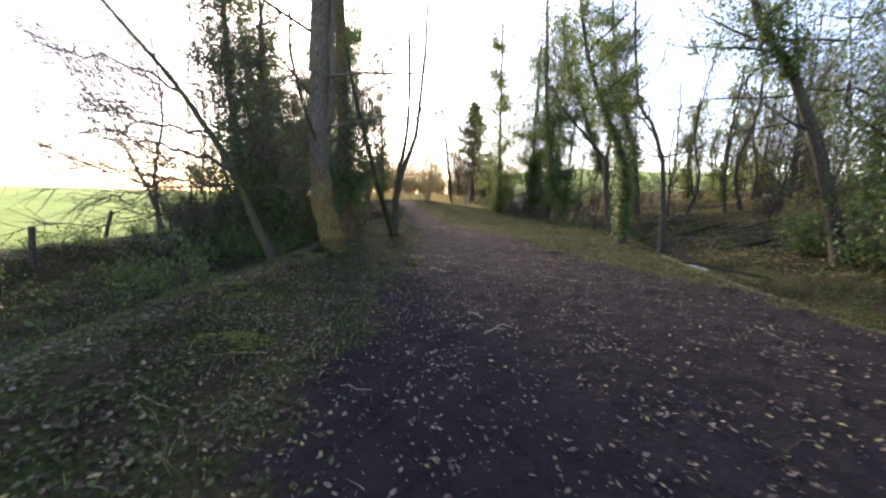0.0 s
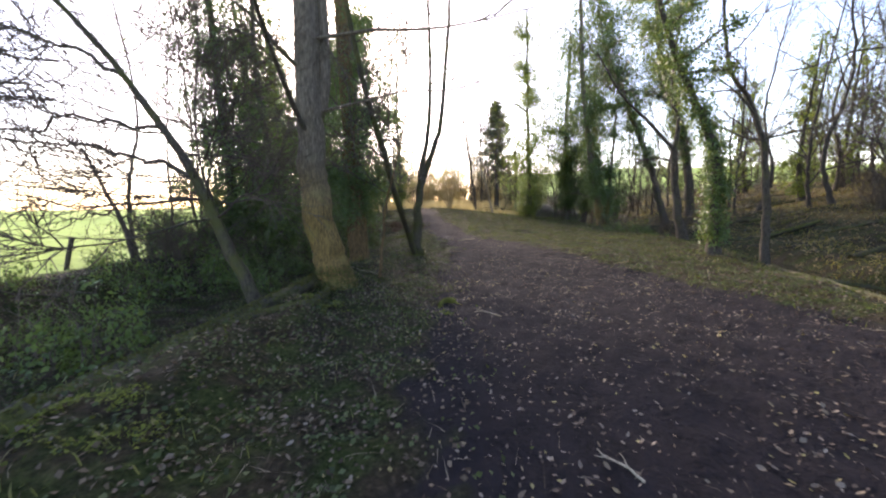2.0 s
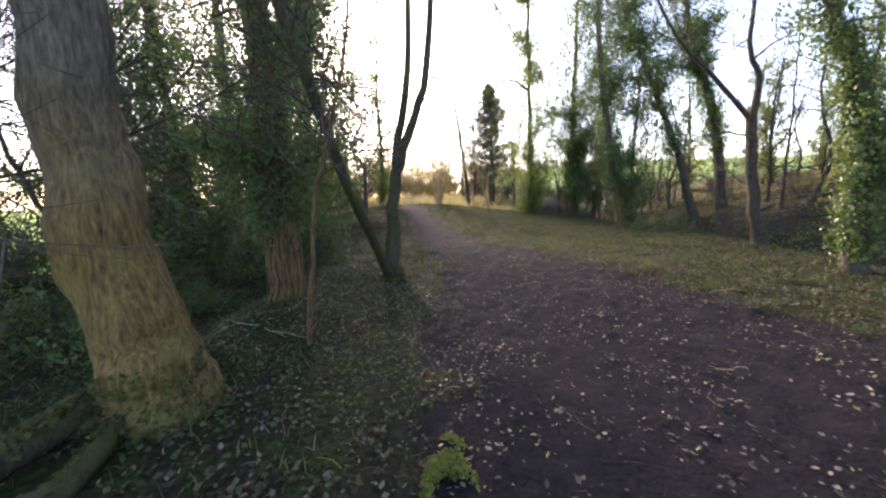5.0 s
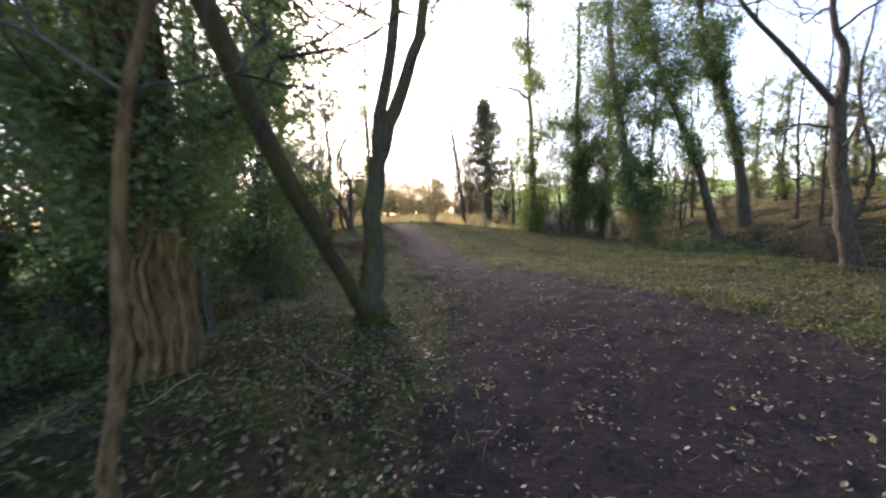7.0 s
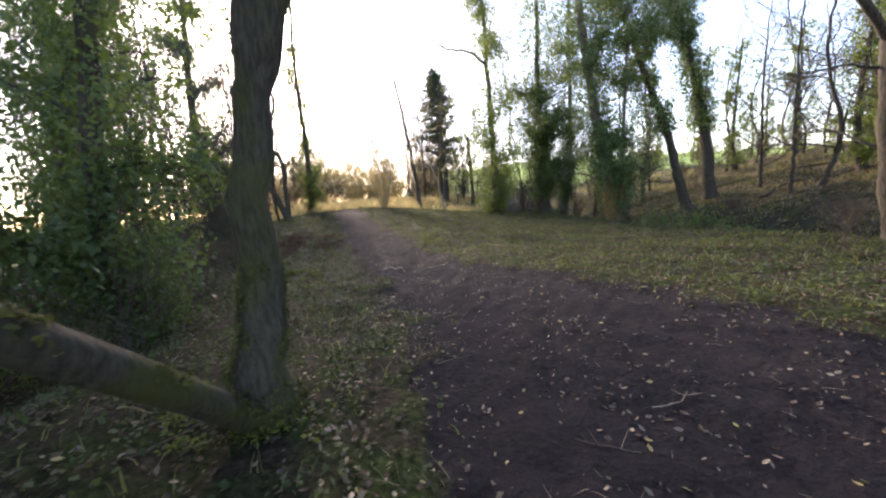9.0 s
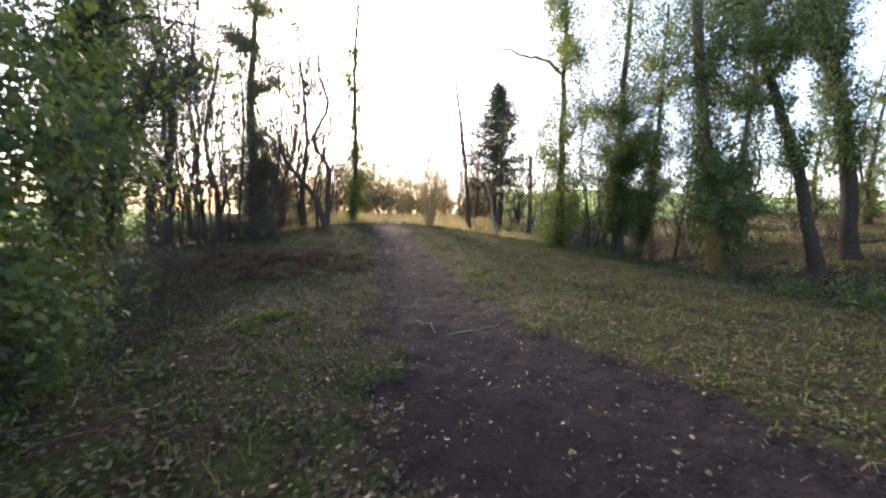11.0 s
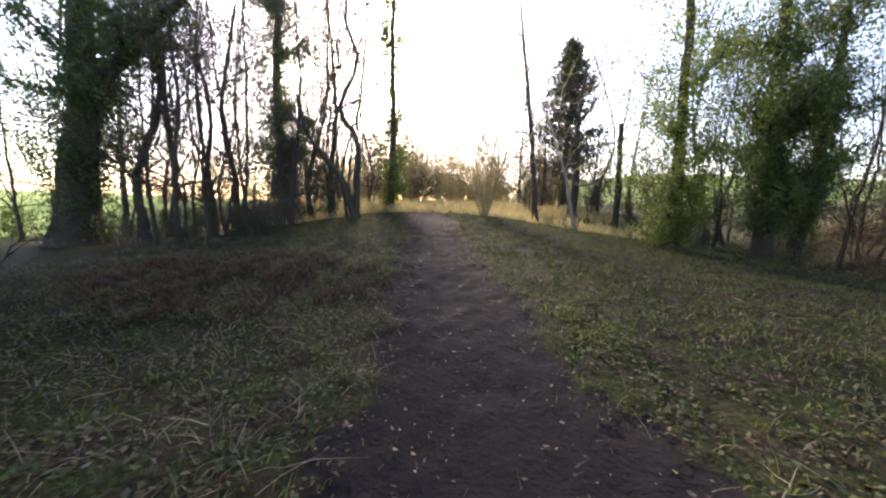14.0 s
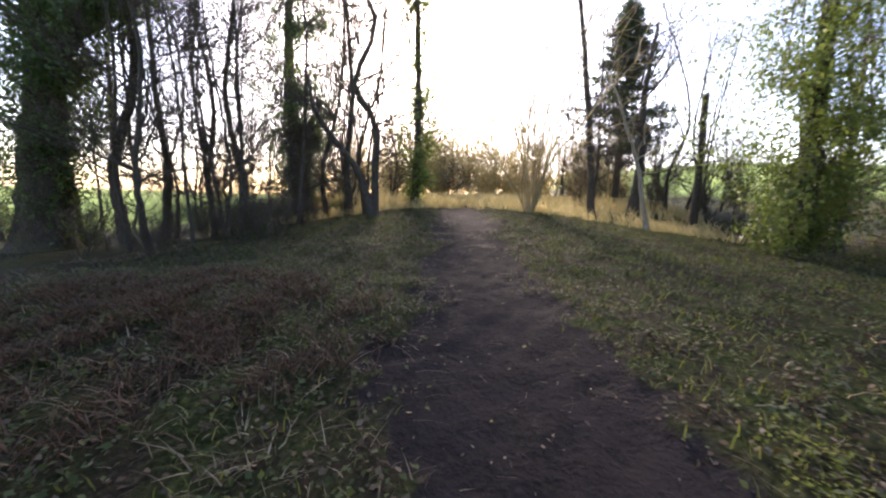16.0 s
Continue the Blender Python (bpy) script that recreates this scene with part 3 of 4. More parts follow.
tree("ochre_based_ivy_tree", on(7.6, 23.0, -0.1), [(0.05, 0, 0), (-0.15, 0, 1.0), (-0.5, 0, 2.8), (-1.05, 0, 6), (-1.4, 0, 8.8), (-1.7, 0, 14)], 0.27, "ivy-clad tree with sunlight coloured ochre on its foot", 26,
     stems=[([(0.1, 0, 0.1), (0.3, 0, 1.6), (0.4, 0, 4.0), (0.6, 0, 8)], 0.12, 0.04)],
     limbs=11, limb_from=0.25, limb_len=2.2, twig=5, ivy=(0.28, 1.0, 1.55, 15000, 0.09, 10), trunk_mat=BARK_OCHRE_LIT, flare=1.7, thin=0.3, moss=(1.0, 900))
tree("ivy_clad_tree", on(7.3, 28.5, -0.1), [(0, 0, 0), (-0.1, 0, 2), (-0.3, 0, 6), (-0.2, 0, 13)], 0.28, "broad trunk under dense ivy", 27,
     limbs=12, limb_from=0.25, limb_len=3.0, twig=3, ivy=(0.22, 1.0, 1.8, 21000, 0.095, 12), thin=0.42)
tree("ivy_clad_tree", on(8.6, 29.4, -0.1), [(0, 0, 0), (0.3, 0, 2), (0.6, 0, 6), (0.6, 0, 12)], 0.2, "ivy-clad trunk beside a broader one", 28,
     limbs=8, limb_from=0.3, limb_len=2.2, twig=3, ivy=(0.25, 1.0, 1.45, 13000, 0.095, 8), thin=0.4)
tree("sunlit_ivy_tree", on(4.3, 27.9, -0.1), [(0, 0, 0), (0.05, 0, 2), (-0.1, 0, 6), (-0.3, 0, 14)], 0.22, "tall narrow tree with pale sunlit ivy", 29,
     limbs=9, limb_from=0.2, limb_len=1.8, twig=3, ivy=(0.05, 1.0, 1.6, 17000, 0.09, 9), ivy_mat=IVY_SUNLIT, thin=0.05,
     boughs=[([(-0.15, 0, 7.4), (-1.4, -0.4, 7.9), (-3.0, -0.8, 8.0), (-5.2, -1.4, 8.9)], 0.07)])

# ---- evergreen trees at the right-hand edge of the wood ----
tree("leaning_dark_tree", on(10.1, 8.6, -0.1), [(0, 0, 0), (-0.9, 0, 2.4), (-2.0, 0, 4.5), (-3.2, 0, 6.2), (-4, 0, 10)], 0.16, "dark leaning trunk above the ditch", 31,
     limbs=9, limb_from=0.3, limb_len=2.6, twig=4, ivy=(0.5, 1.0, 0.8, 4000, 0.09, 4))
tree("dense_evergreen_tree", on(11.8, 8.8, -0.1), [(0, 0, 0), (0.1, 0, 2), (-0.1, 0, 5), (-0.2, 0, 10)], 0.25, "dark evergreen with low spreading boughs", 32,
     limbs=14, limb_from=0.22, limb_len=3.4, limb_up=0.15, twig=3, ivy=(0.22, 1.0, 1.9, 14000, 0.1, 14), ivy_mat=HOLLY,
     boughs=[([(0, 0, 3.2), (-1.5, 0.5, 3.9), (-3.5, 1.2, 3.9), (-5.4, 1.8, 3.7)], 0.05)])

# ---- trees along the field edge ----
LEFT_IVY = ((-7.6, 13.2, 11, 0.9, 41), (-6.4, 13.6, 12, 1.0, 42), (-4.3, 15.2, 12, 1.0, 43), (-8.9, 16.5, 11, 1.3, 45))
for x, y, hh, sp, sd in LEFT_IVY:
    r = random.Random(sd)
    tree("ivy_clad_tree", on(x, y, -0.1), [(0, 0, 0), (r.uniform(-0.2, 0.2), 0, 2), (r.uniform(-0.4, 0.4), 0, 6), (r.uniform(-0.5, 0.5), 0, hh)], r.uniform(0.14, 0.2),
         "upright trunk clothed in ivy at the field edge", sd, limbs=8, limb_from=0.15, limb_len=2.0, twig=4, ivy=(0.12, 1.0, sp * 1.35, 13000, 0.085, 9), ivy_mat=HOLLY if sd % 2 else IVY)
tree("great_ivy_tree", on(-7.7, 19.0, -0.1), [(0, 0, 0), (0.05, 0, 1.2), (0.0, 0, 2.6), (0.25, 0, 4.0), (0.9, 0, 5.6), (1.8, 0, 7.6), (2.4, 0, 10)], 0.34, "thick ivy-hung trunk bending over the clearing", 46,
     limbs=10, limb_from=0.4, limb_len=2.8, twig=4, ivy=(0.16, 1.0, 0.95, 15000, 0.085, 10), ivy_mat=HOLLY, thin=0.25, trunk_mat=BARK_OCHRE_LIT, r1=0.12, moss=(1.6, 1800))
tree("great_ivy_tree", on(-13.0, 24.7, -0.1), [(0, 0, 0), (0.35, 0, 2.4), (0.7, 0, 4.0), (0.9, 0, 8), (0.8, 0, 12)], 0.5, "massive dark ivy-covered trunk at the field edge", 51,
     stems=[([(0.6, 0, 3.4), (1.2, 0, 4.4), (2.3, 0, 5.5), (4.0, 0, 6.6)], 0.24, 0.1)], limbs=10, limb_from=0.4, limb_len=3.5, twig=3, ivy=(0.03, 1.0, 1.0, 15000, 0.1, 6), ivy_mat=HOLLY, moss=(2.5, 3000))
tree("ivy_clad_tree", on(-11.2, 32.4, -0.1), [(0, 0, 0), (-0.2, 0, 3), (-0.4, 0, 7), (0.1, 0, 14)], 0.35, "broad trunk with shaggy dark ivy", 52,
     limbs=10, limb_from=0.25, limb_len=2.6, twig=3, ivy=(0.1, 1.0, 2.1, 24000, 0.1, 10), thin=0.2)
tree("contorted_tree", on(-6.35, 29.2, -0.1), [(0.1, 0, 0), (-0.25, 0, 0.9), (-0.7, 0, 1.8), (-1.9, 0, 3.2), (-2.3, 0, 4.6)], 0.17, "dark bent tree with crooked branches", 53,
     stems=[([(0.1, 0, 0.2), (0.1, 0, 1.6), (0.1, 0, 3.0), (-0.6, 0, 4.2), (0.1, 0, 5.8), (-0.4, 0, 7.5), (0.1, 0, 10)], 0.13, 0.03)], limbs=9, limb_from=0.4, limb_len=1.8, twig=5)
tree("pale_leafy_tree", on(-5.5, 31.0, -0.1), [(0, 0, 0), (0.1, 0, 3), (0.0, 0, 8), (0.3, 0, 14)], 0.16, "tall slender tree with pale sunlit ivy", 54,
     limbs=9, limb_from=0.15, limb_len=1.6, twig=5, ivy=(0.02, 1.0, 0.8, 6000, 0.1, 5), ivy_mat=IVY_SUNLIT)
for x, y, hh, sd in ((-11.3, 25.4, 10, 55), (-12.4, 27.2, 11, 56), (-12.9, 29.6, 10, 57), (-11.9, 29.8, 9, 58), (-9.4, 31.5, 10, 59), (-8.0, 30.8, 11, 60), (-14.6, 27.5, 10, 61)):
    r = random.Random(sd)
    tree("bare_tree", on(x, y, -0.1), [(0, 0, 0), (r.uniform(-0.3, 0.3), 0, 2), (r.uniform(-0.8, 0.8), 0, 5), (r.uniform(-1, 1), 0, hh)], r.uniform(0.1, 0.17),
         "bare winter tree in the strip beside the field", sd, limbs=10, limb_from=0.2, limb_len=2.2, twig=5, group="bare trees at the field edge")

# ---- the far end of the path ----
shrub("multi_stemmed_hazel", on(-1.4, 30.0), 6.5, 1.3, 24, "sunlit clump of upright hazel stems", 71, TWIG_TAN)
tree("slanting_birch_stem", on(1.7, 29.9, -0.1), [(0.25, 0, 0), (-0.1, 0, 1.6), (-0.7, 0, 3.4), (-1.3, 0, 4.6)], 0.07, "pale slanting stem with few branches", 72, limbs=5, limb_len=1.2, twig=3,
     trunk_mat=BARK_PALE, limb_mat=BARK_PALE)
tree("bare_tree", on(0.7, 31.6, -0.1), [(0, 0, 0), (-0.3, 0, 3), (-0.9, 0, 7), (-1.2, 0, 9)], 0.13, "bare tree at the end of the path", 73, limbs=8, limb_len=2.0, twig=4)
tree("broken_post_tree", on(4.1, 32.4, -0.1), [(0, 0, 0), (0, 0, 2), (-0.1, 0, 4.6)], 0.13, "dead upright trunk with broken top", 74, limbs=4, limb_len=1.8, twig=3, r1=0.1)
tree("spreading_bare_tree", on(2.6, 34.0, -0.1), [(0, 0, 0), (0.1, 0, 2), (0, 0, 4.5), (0.2, 0, 7)], 0.2, "low bare tree with spreading boughs", 75, limbs=14, limb_from=0.3, limb_len=3.2, limb_up=0.2, twig=6)


def conifer(base, hh, seed):
    rng = np.random.default_rng(seed)
    ob = thing("conifer", base, "dark conical evergreen behind the bare trees", "tree", "woodland trees")
    part("trunk", [tube(spline([(0, 0, 0), (0.05, 0, hh)], 12), np.linspace(0.2, 0.02, 12), 8)], BARK, ob, smooth=True)
    tw, pts, out = [], [], []
    for i in range(190):
        z = hh * (0.2 + 0.79 * rng.random())
        az = rng.uniform(0, 6.283)
        ln = 3.3 * (1 - z / hh) ** 0.8 * rng.uniform(0.6, 1.15) + 0.25
        b = grow(rng, (0, 0, z), (math.cos(az), math.sin(az), 0.35), ln, 0.1, -0.03, 6)
        tw.append(tube(b, np.linspace(0.025, 0.006, 6), 4))
        u = rng.uniform(0.15, 1, 60) * 5
        k = np.minimum(u.astype(int), 4)
        pts.append(b[k] + (u - k)[:, None] * (b[k + 1] - b[k]) + rng.normal(0, 0.13, (60, 3)))
        out.append(np.tile(b[-1] - b[0], (60, 1)))
    tagged(part("bough_spray", tw, BARK, ob), kind="stuff")
    tagged(part("needles", [leaves(np.concatenate(pts), np.concatenate(out) * 0.2, 0.22, rng, 0.6, 0.4)], NEEDLE, ob), kind="stuff")
    return ob


conifer(on(3.1, 39.5, -0.1), 10.2, 76)

# ---- woods in the distance, from a few trees and shrubs ----
protos = []
for i in range(5):
    r = random.Random(100 + i)
    protos.append(tree("bare_tree", on(16 + 4 * i, 20 + 3 * i, -0.1), [(0, 0, 0), (r.uniform(-0.4, 0.4), 0, 2), (r.uniform(-0.9, 0.9), 0, 5), (r.uniform(-1.2, 1.2), 0, 10)], r.uniform(0.055, 0.1),
                       "bare winter tree on the far bank", 100 + i, limbs=9, limb_from=0.2, limb_len=2.8, limb_up=0.8, twig=6, twig_r=0.01, group="bare trees on the bank"))
ivies = []
for i in range(2):
    r = random.Random(120 + i)
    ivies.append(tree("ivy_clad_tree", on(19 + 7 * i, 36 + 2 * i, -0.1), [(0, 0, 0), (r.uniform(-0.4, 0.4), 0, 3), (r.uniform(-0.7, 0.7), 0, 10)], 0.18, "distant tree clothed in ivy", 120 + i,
                      limbs=8, limb_from=0.2, limb_len=2.2, twig=3, ivy=(0.1, 1.0, 1.1, 2400, 0.16, 5), ivy_mat=IVY_SUNLIT, group="ivy trees on the bank"))
scrub = [shrub("bare_shrub", on(15, 16), 2.4, 1.6, 9, "tangle of bare brown stems", 130, twig=4), shrub("bare_shrub", on(17, 30), 3.2, 1.8, 9, "bare thicket of many thin stems", 131, twig=5),
         shrub("leafy_shrub", on(-5.2, 14.2), 2.2, 1.6, 12, "dark evergreen shrub under the trees", 132, leafy=1700, leaf_mat=HOLLY, leaf_size=0.075)]
# thickets coloured gold to carry the low sun beyond the path
gold = [shrub("tawny_thicket", on(-6.5, 45), 5.0, 2.4, 12, "thicket beyond the path, sunlight put into its tawny colour", 140, TWIG_TAN, 1700, DRY_GRASS_SUNLIT, 0.11, twig=5, group="thickets beyond the path"),
        shrub("tawny_thicket", on(-2.5, 43), 3.6, 2.4, 12, "thicket beyond the path, sunlight put into its tawny colour", 141, TWIG_TAN, 1700, DRY_GRASS_SUNLIT, 0.11, twig=5, group="thickets beyond the path")]


def put(ob, x, y, s, turn, dz=-0.08):
    return copy_thing(ob, Matrix.Translation(on(x, y, dz)) @ Matrix.Rotation(turn, 4, "Z") @ Matrix.Scale(s, 4))


slender = []
for i in range(3):
    r = random.Random(170 + i)
    slender.append(tree("slender_tree", on(-10.4 + 1.7 * i, 27.4 + 1.3 * i, -0.1), [(0, 0, 0), (r.uniform(-0.3, 0.3), r.uniform(-0.3, 0.3), 2.2), (r.uniform(-0.7, 0.7), r.uniform(-0.5, 0.5), 5), (r.uniform(-1, 1), 0, 9.5)], r.uniform(0.045, 0.075),
                        "slender bare tree with many fine crooked twigs", 170 + i, limbs=5, limb_from=0.2, limb_len=2.8, limb_up=0.55, twig=9, twig_len=1.6, twig_r=0.012, group="slender trees in the strip"))

rr = random.Random(7)
for i in range(34):
    put(rr.choice(protos), rr.uniform(13.5, 30), rr.uniform(12, 33), rr.uniform(0.75, 1.25), rr.uniform(0, 6.28))
for i in range(5):
    put(rr.choice(ivies), rr.uniform(15, 27), rr.uniform(14, 27), rr.uniform(0.7, 1.05), rr.uniform(0, 6.28))
for i in range(58):
    x, y = rr.uniform(18, 46), rr.uniform(4, 66)
    if x < 0.25 * y + 6 or y > 36:
        continue
    put(rr.choice(protos), x, y, rr.uniform(0.7, 1.2), rr.uniform(0, 6.28))
for i in range(8):
    put(rr.choice(ivies), rr.uniform(20, 45), rr.uniform(24, 60), rr.uniform(0.7, 1.1), rr.uniform(0, 6.28))
for i in range(34):
    x, y = rr.uniform(11.5, 40), rr.uniform(8, 55)
    put(rr.choice(scrub[:2]), x, y, rr.uniform(0.4, 0.9), rr.uniform(0, 6.28))
for i in range(18):
    put(rr.choice(scrub), rr.uniform(-14.5, -8.2), rr.uniform(25.5, 35), rr.uniform(0.45, 0.75), rr.uniform(0, 6.28))
for i in range(42):
    y = rr.uniform(19, 60)
    x = rr.uniform(-17, -8.5) - 0.25 * max(0, y - 30)
    put(rr.choice(protos) if rr.random() < 0.5 else rr.choice(scrub), x, y, rr.uniform(0.5, 0.9), rr.uniform(0, 6.28))
for i in range(30):
    y = rr.uniform(9.5, 19)
    x = rr.uniform(-9.5, -3.6)
    if not (x > -5.2 and y < 12.5):
        put(rr.choice(scrub), x, y, rr.uniform(0.3, 0.55) if x < -5.5 else rr.uniform(0.4, 0.9), rr.uniform(0, 6.28))
for i in range(44):
    y = rr.uniform(38, 58)
    x = rr.uniform(-22, 4)
    if abs(x - np.interp(y, PY, (PL + PR) / 2)) > 1.6:
        put(rr.choice(gold), x, y, rr.uniform(0.6, 1.3), rr.uniform(0, 6.28))
for i in range(26):
    y = rr.uniform(31, 42)
    x = rr.uniform(-1, 11)
    put(rr.choice(scrub[:2] + protos[:1]), x, y, rr.uniform(0.5, 0.9), rr.uniform(0, 6.28))
for i in range(18):
    put(rr.choice(protos), rr.uniform(-34, 14), rr.uniform(48, 78), rr.uniform(0.85, 1.35), rr.uniform(0, 6.28))

# added trees and shrubs, mostly out of view, meant to shade the mud
for i in range(17):
    put(ivies[i % 2], rr.uniform(14, 26), rr.uniform(-14, 10), rr.uniform(0.8, 1.2), rr.uniform(0, 6.28))
for i in range(14):
    put(scrub[2], rr.uniform(10.5, 20), rr.uniform(-10, 9), rr.uniform(0.9, 1.6), rr.uniform(0, 6.28))
# unseen ivy trees added behind the camera to keep sun off the path
for i in range(4):
    put(ivies[i % 2], rr.uniform(-8, 9), rr.uniform(-20, -8), rr.uniform(0.8, 1.2), rr.uniform(0, 6.28))

# brush beyond the ditch; those nearest the start are unseen, added as sun blockers
for x, y, k in ((9.4, 6.4, 1.1), (10.0, 7.6, 1.4), (11.0, 5.4, 1.5), (12.6, 9.6, 1.5), (10.6, 10.0, 1.0), (9.0, 4.6, 1.2), (13.5, 7.0, 1.7), (11.6, 4.4, 1.8), (12.6, 3.2, 1.9), (11.0, 2.8, 1.7), (13.2, 5.2, 1.9), (10.4, 1.4, 1.7), (14.6, 4.2, 2.0)):
    put(scrub[2], x, y, k, x * 3)
for i in range(20):
    put(scrub[i % 2], rr.uniform(6.6, 12), rr.uniform(15, 33), rr.uniform(0.35, 0.6), rr.uniform(0, 6.28))
bramble = shrub("bramble_patch", on(-5.4, 6.6), 0.9, 1.0, 12, "low dark tangle of brambles in the hollow", 150, TWIG, 800, IVY, 0.06, group="bramble patches", twig=3)
for i in range(34):
    yy = rr.uniform(0.5, 13)
    put(bramble, rr.uniform(-8.8, -4.6), yy, rr.uniform(0.6, 1.3), rr.uniform(0, 6.28), -0.03)
for i in range(12):
    put(bramble, rr.uniform(6.3, 9.5), rr.uniform(17, 30), rr.uniform(0.6, 1.1), rr.uniform(0, 6.28), -0.03)


for i in range(9):
    put(scrub[i % 3], rr.uniform(-9.4, -5.6), rr.uniform(9.6, 13.2), rr.uniform(0.7, 1.0), rr.uniform(0, 6.28))
for i in range(30):
    put(scrub[i % 2], rr.uniform(11, 28), rr.uniform(13, 34), rr.uniform(0.5, 1.0), rr.uniform(0, 6.28))
for i in range(16):
    put(gold[i % 2], rr.uniform(-13, 2), rr.uniform(40, 46), rr.uniform(1.0, 1.5), rr.uniform(0, 6.28))
dense = shrub("bare_thicket", on(2.2, 36), 4.0, 2.0, 12, "dense brown bare thicket of upright stems", 160, twig=7)
for x, y, k in ((0.6, 34.5, 0.7), (3.8, 35.5, 0.95), (5.2, 34.0, 0.8), (6.6, 34.6, 0.9), (8.6, 33.4, 0.8), (7.6, 32.4, 0.8), (10.5, 32.5, 0.8), (12.0, 31, 0.9),
                (-8.6, 32.2, 0.8), (-9.8, 30.6, 0.75), (-10.6, 34, 0.9), (-12.2, 33.5, 0.8), (-7.4, 33.6, 0.8), (-5.0, 34.6, 0.6), (-13.8, 31, 0.8), (14.0, 31, 0.8), (16.5, 28, 0.9)):
    put(dense, x, y, k, x * 5 + y)
for i in range(14):
    put(protos[i % 5], rr.uniform(4, 16), rr.uniform(31, 36), rr.uniform(0.6, 0.95), rr.uniform(0, 6.28))
for i in range(22):
    put(slender[i % 3], rr.uniform(-15.5, -7.6), rr.uniform(24.5, 37), rr.uniform(0.75, 1.2), rr.uniform(0, 6.28))
for i in range(7):
    put(slender[i % 3], rr.uniform(5.5, 13), rr.uniform(29, 37), rr.uniform(0.7, 1.0), rr.uniform(0, 6.28))
for i in range(6):
    put(slender[i % 3], rr.uniform(-9.5, -5.5), rr.uniform(10.5, 17), rr.uniform(0.6, 0.9), rr.uniform(0, 6.28))
for i in range(28):
    put(scrub[i % 2], rr.uniform(-11.5, -6.6), rr.uniform(23.5, 31), rr.uniform(0.4, 0.8), rr.uniform(0, 6.28))


# ---- litter and low plants ----
def scatter(rng, n, x0, x1, y0, y1, keep):
    x, y = rng.uniform(x0, x1, n), rng.uniform(y0, y1, n)
    k = rng.random(n) < keep(x, y)
    return x[k], y[k]


def litter(name, x, y, size, rng, mat, label, lift=0.012, narrow=0.6, flat=0.35):
    p = np.stack([x, y, height(x, y) + lift + rng.uniform(0, 0.015, len(x))], 1)
    n = len(p)
    out = rng.normal(0, flat, (n, 3))
    out[:, 2] = 1
    out /= np.linalg.norm(out, axis=1)[:, None]
    tip = rng.normal(0, 1, (n, 3))
    tip -= (tip * out).sum(1)[:, None] * out
    tip /= np.linalg.norm(tip, axis=1)[:, None]
    side = np.cross(tip, out)
    s = (size * rng.uniform(0.55, 1.4, n))[:, None]
    w = narrow * rng.uniform(0.7, 1.2, n)[:, None]
    c = rng.uniform(-0.1, 0.28, n)[:, None]
    v = np.stack([p - tip * s * 0.5 + out * s * c, p - tip * s * 0.1 + side * s * 0.5 * w + out * s * c, p + tip * s * 0.3 + side * s * 0.32 * w + out * s * c,
                  p + tip * s * 0.55 + out * s * c * 1.3, p + tip * s * 0.3 - side * s * 0.32 * w + out * s * c, p - tip * s * 0.1 - side * s * 0.5 * w + out * s * c, p], 1)
    i = np.arange(n)[:, None, None] * 7
    f = (i + np.array([[6, 0, 1], [6, 1, 2], [6, 2, 3], [6, 3, 4], [6, 4, 5], [6, 5, 0]])[None]).reshape(-1, 3)
    ob = new(name, mesh_of(name, [(v.reshape(-1, 3), f)], mat))
    return tagged(ob, label, "leaf litter", kind="stuff")


def blades(name, x, y, hh, rng, mat, label, category, lean=0.5, width=0.012):
    p = np.stack([x, y, height(x, y) - 0.01], 1)
    n = len(p)
    az, az2 = rng.uniform(0, 6.283, n), rng.uniform(0, 6.283, n)
    h = hh * rng.uniform(0.4, 1.3, n)
    w = np.stack([np.cos(az2), np.sin(az2), 0 * az], 1) * width * rng.uniform(0.6, 1.4, n)[:, None]
    d = np.stack([np.cos(az), np.sin(az), 0 * az], 1) * (lean * h * rng.uniform(0.2, 1.6, n))[:, None]
    up = np.array([0, 0, 1.0])
    q1 = p + d * 0.35 + up * (h * 0.6)[:, None]
    q2 = p + d + up * (h * 0.95)[:, None]
    v = np.stack([p - w, p + w, q1 + w * 0.7, q1 - w * 0.7, q2], 1).reshape(-1, 3)
    i = np.arange(n)[:, None] * 5
    me = mesh_of(name, [(v, np.concatenate([i + np.array([[0, 1, 2]]), i + np.array([[0, 2, 3]]), i + np.array([[3, 2, 4]])]))], mat)
    return tagged(new(name, me), label, category, kind="stuff")


rng = np.random.default_rng(3)
clump = lambda x, y, s, sd: step(lumps(x, y, s, sd), -0.25, 0.35)


def low_leaves(name, x, y, size, lift, mat, label, category):
    p = np.stack([x, y, height(x, y) + rng.uniform(0.005, lift, len(x))], 1)
    up = np.tile(np.array([[0, 0, 0.9]]), (len(x), 1))
    me = mesh_of(name, [leaves(p, up, size, rng, 0.0, 0.8)], mat)
    return tagged(new(name, me), label, category, kind="stuff")


x, y = scatter(rng, 52000, -3.5, 6.2, -1.5, 26, lambda x, y: np.clip((0.12 + 0.75 * clump(x, y, 1.1, 61)) * np.interp(y, [0, 9, 15, 20], [1, 0.8, 0.3, 0.08]), 0, 1))
litter("fallen_leaves", x, y, 0.038, rng, LITTER, "scattered pale and brown fallen leaves on dark mud")
x, y = scatter(rng, 170000, -9, 9, -1.5, 30, lambda x, y: (1 - mud_at(x, y)) * (0.08 + 0.85 * clump(x, y, 0.9, 62)))
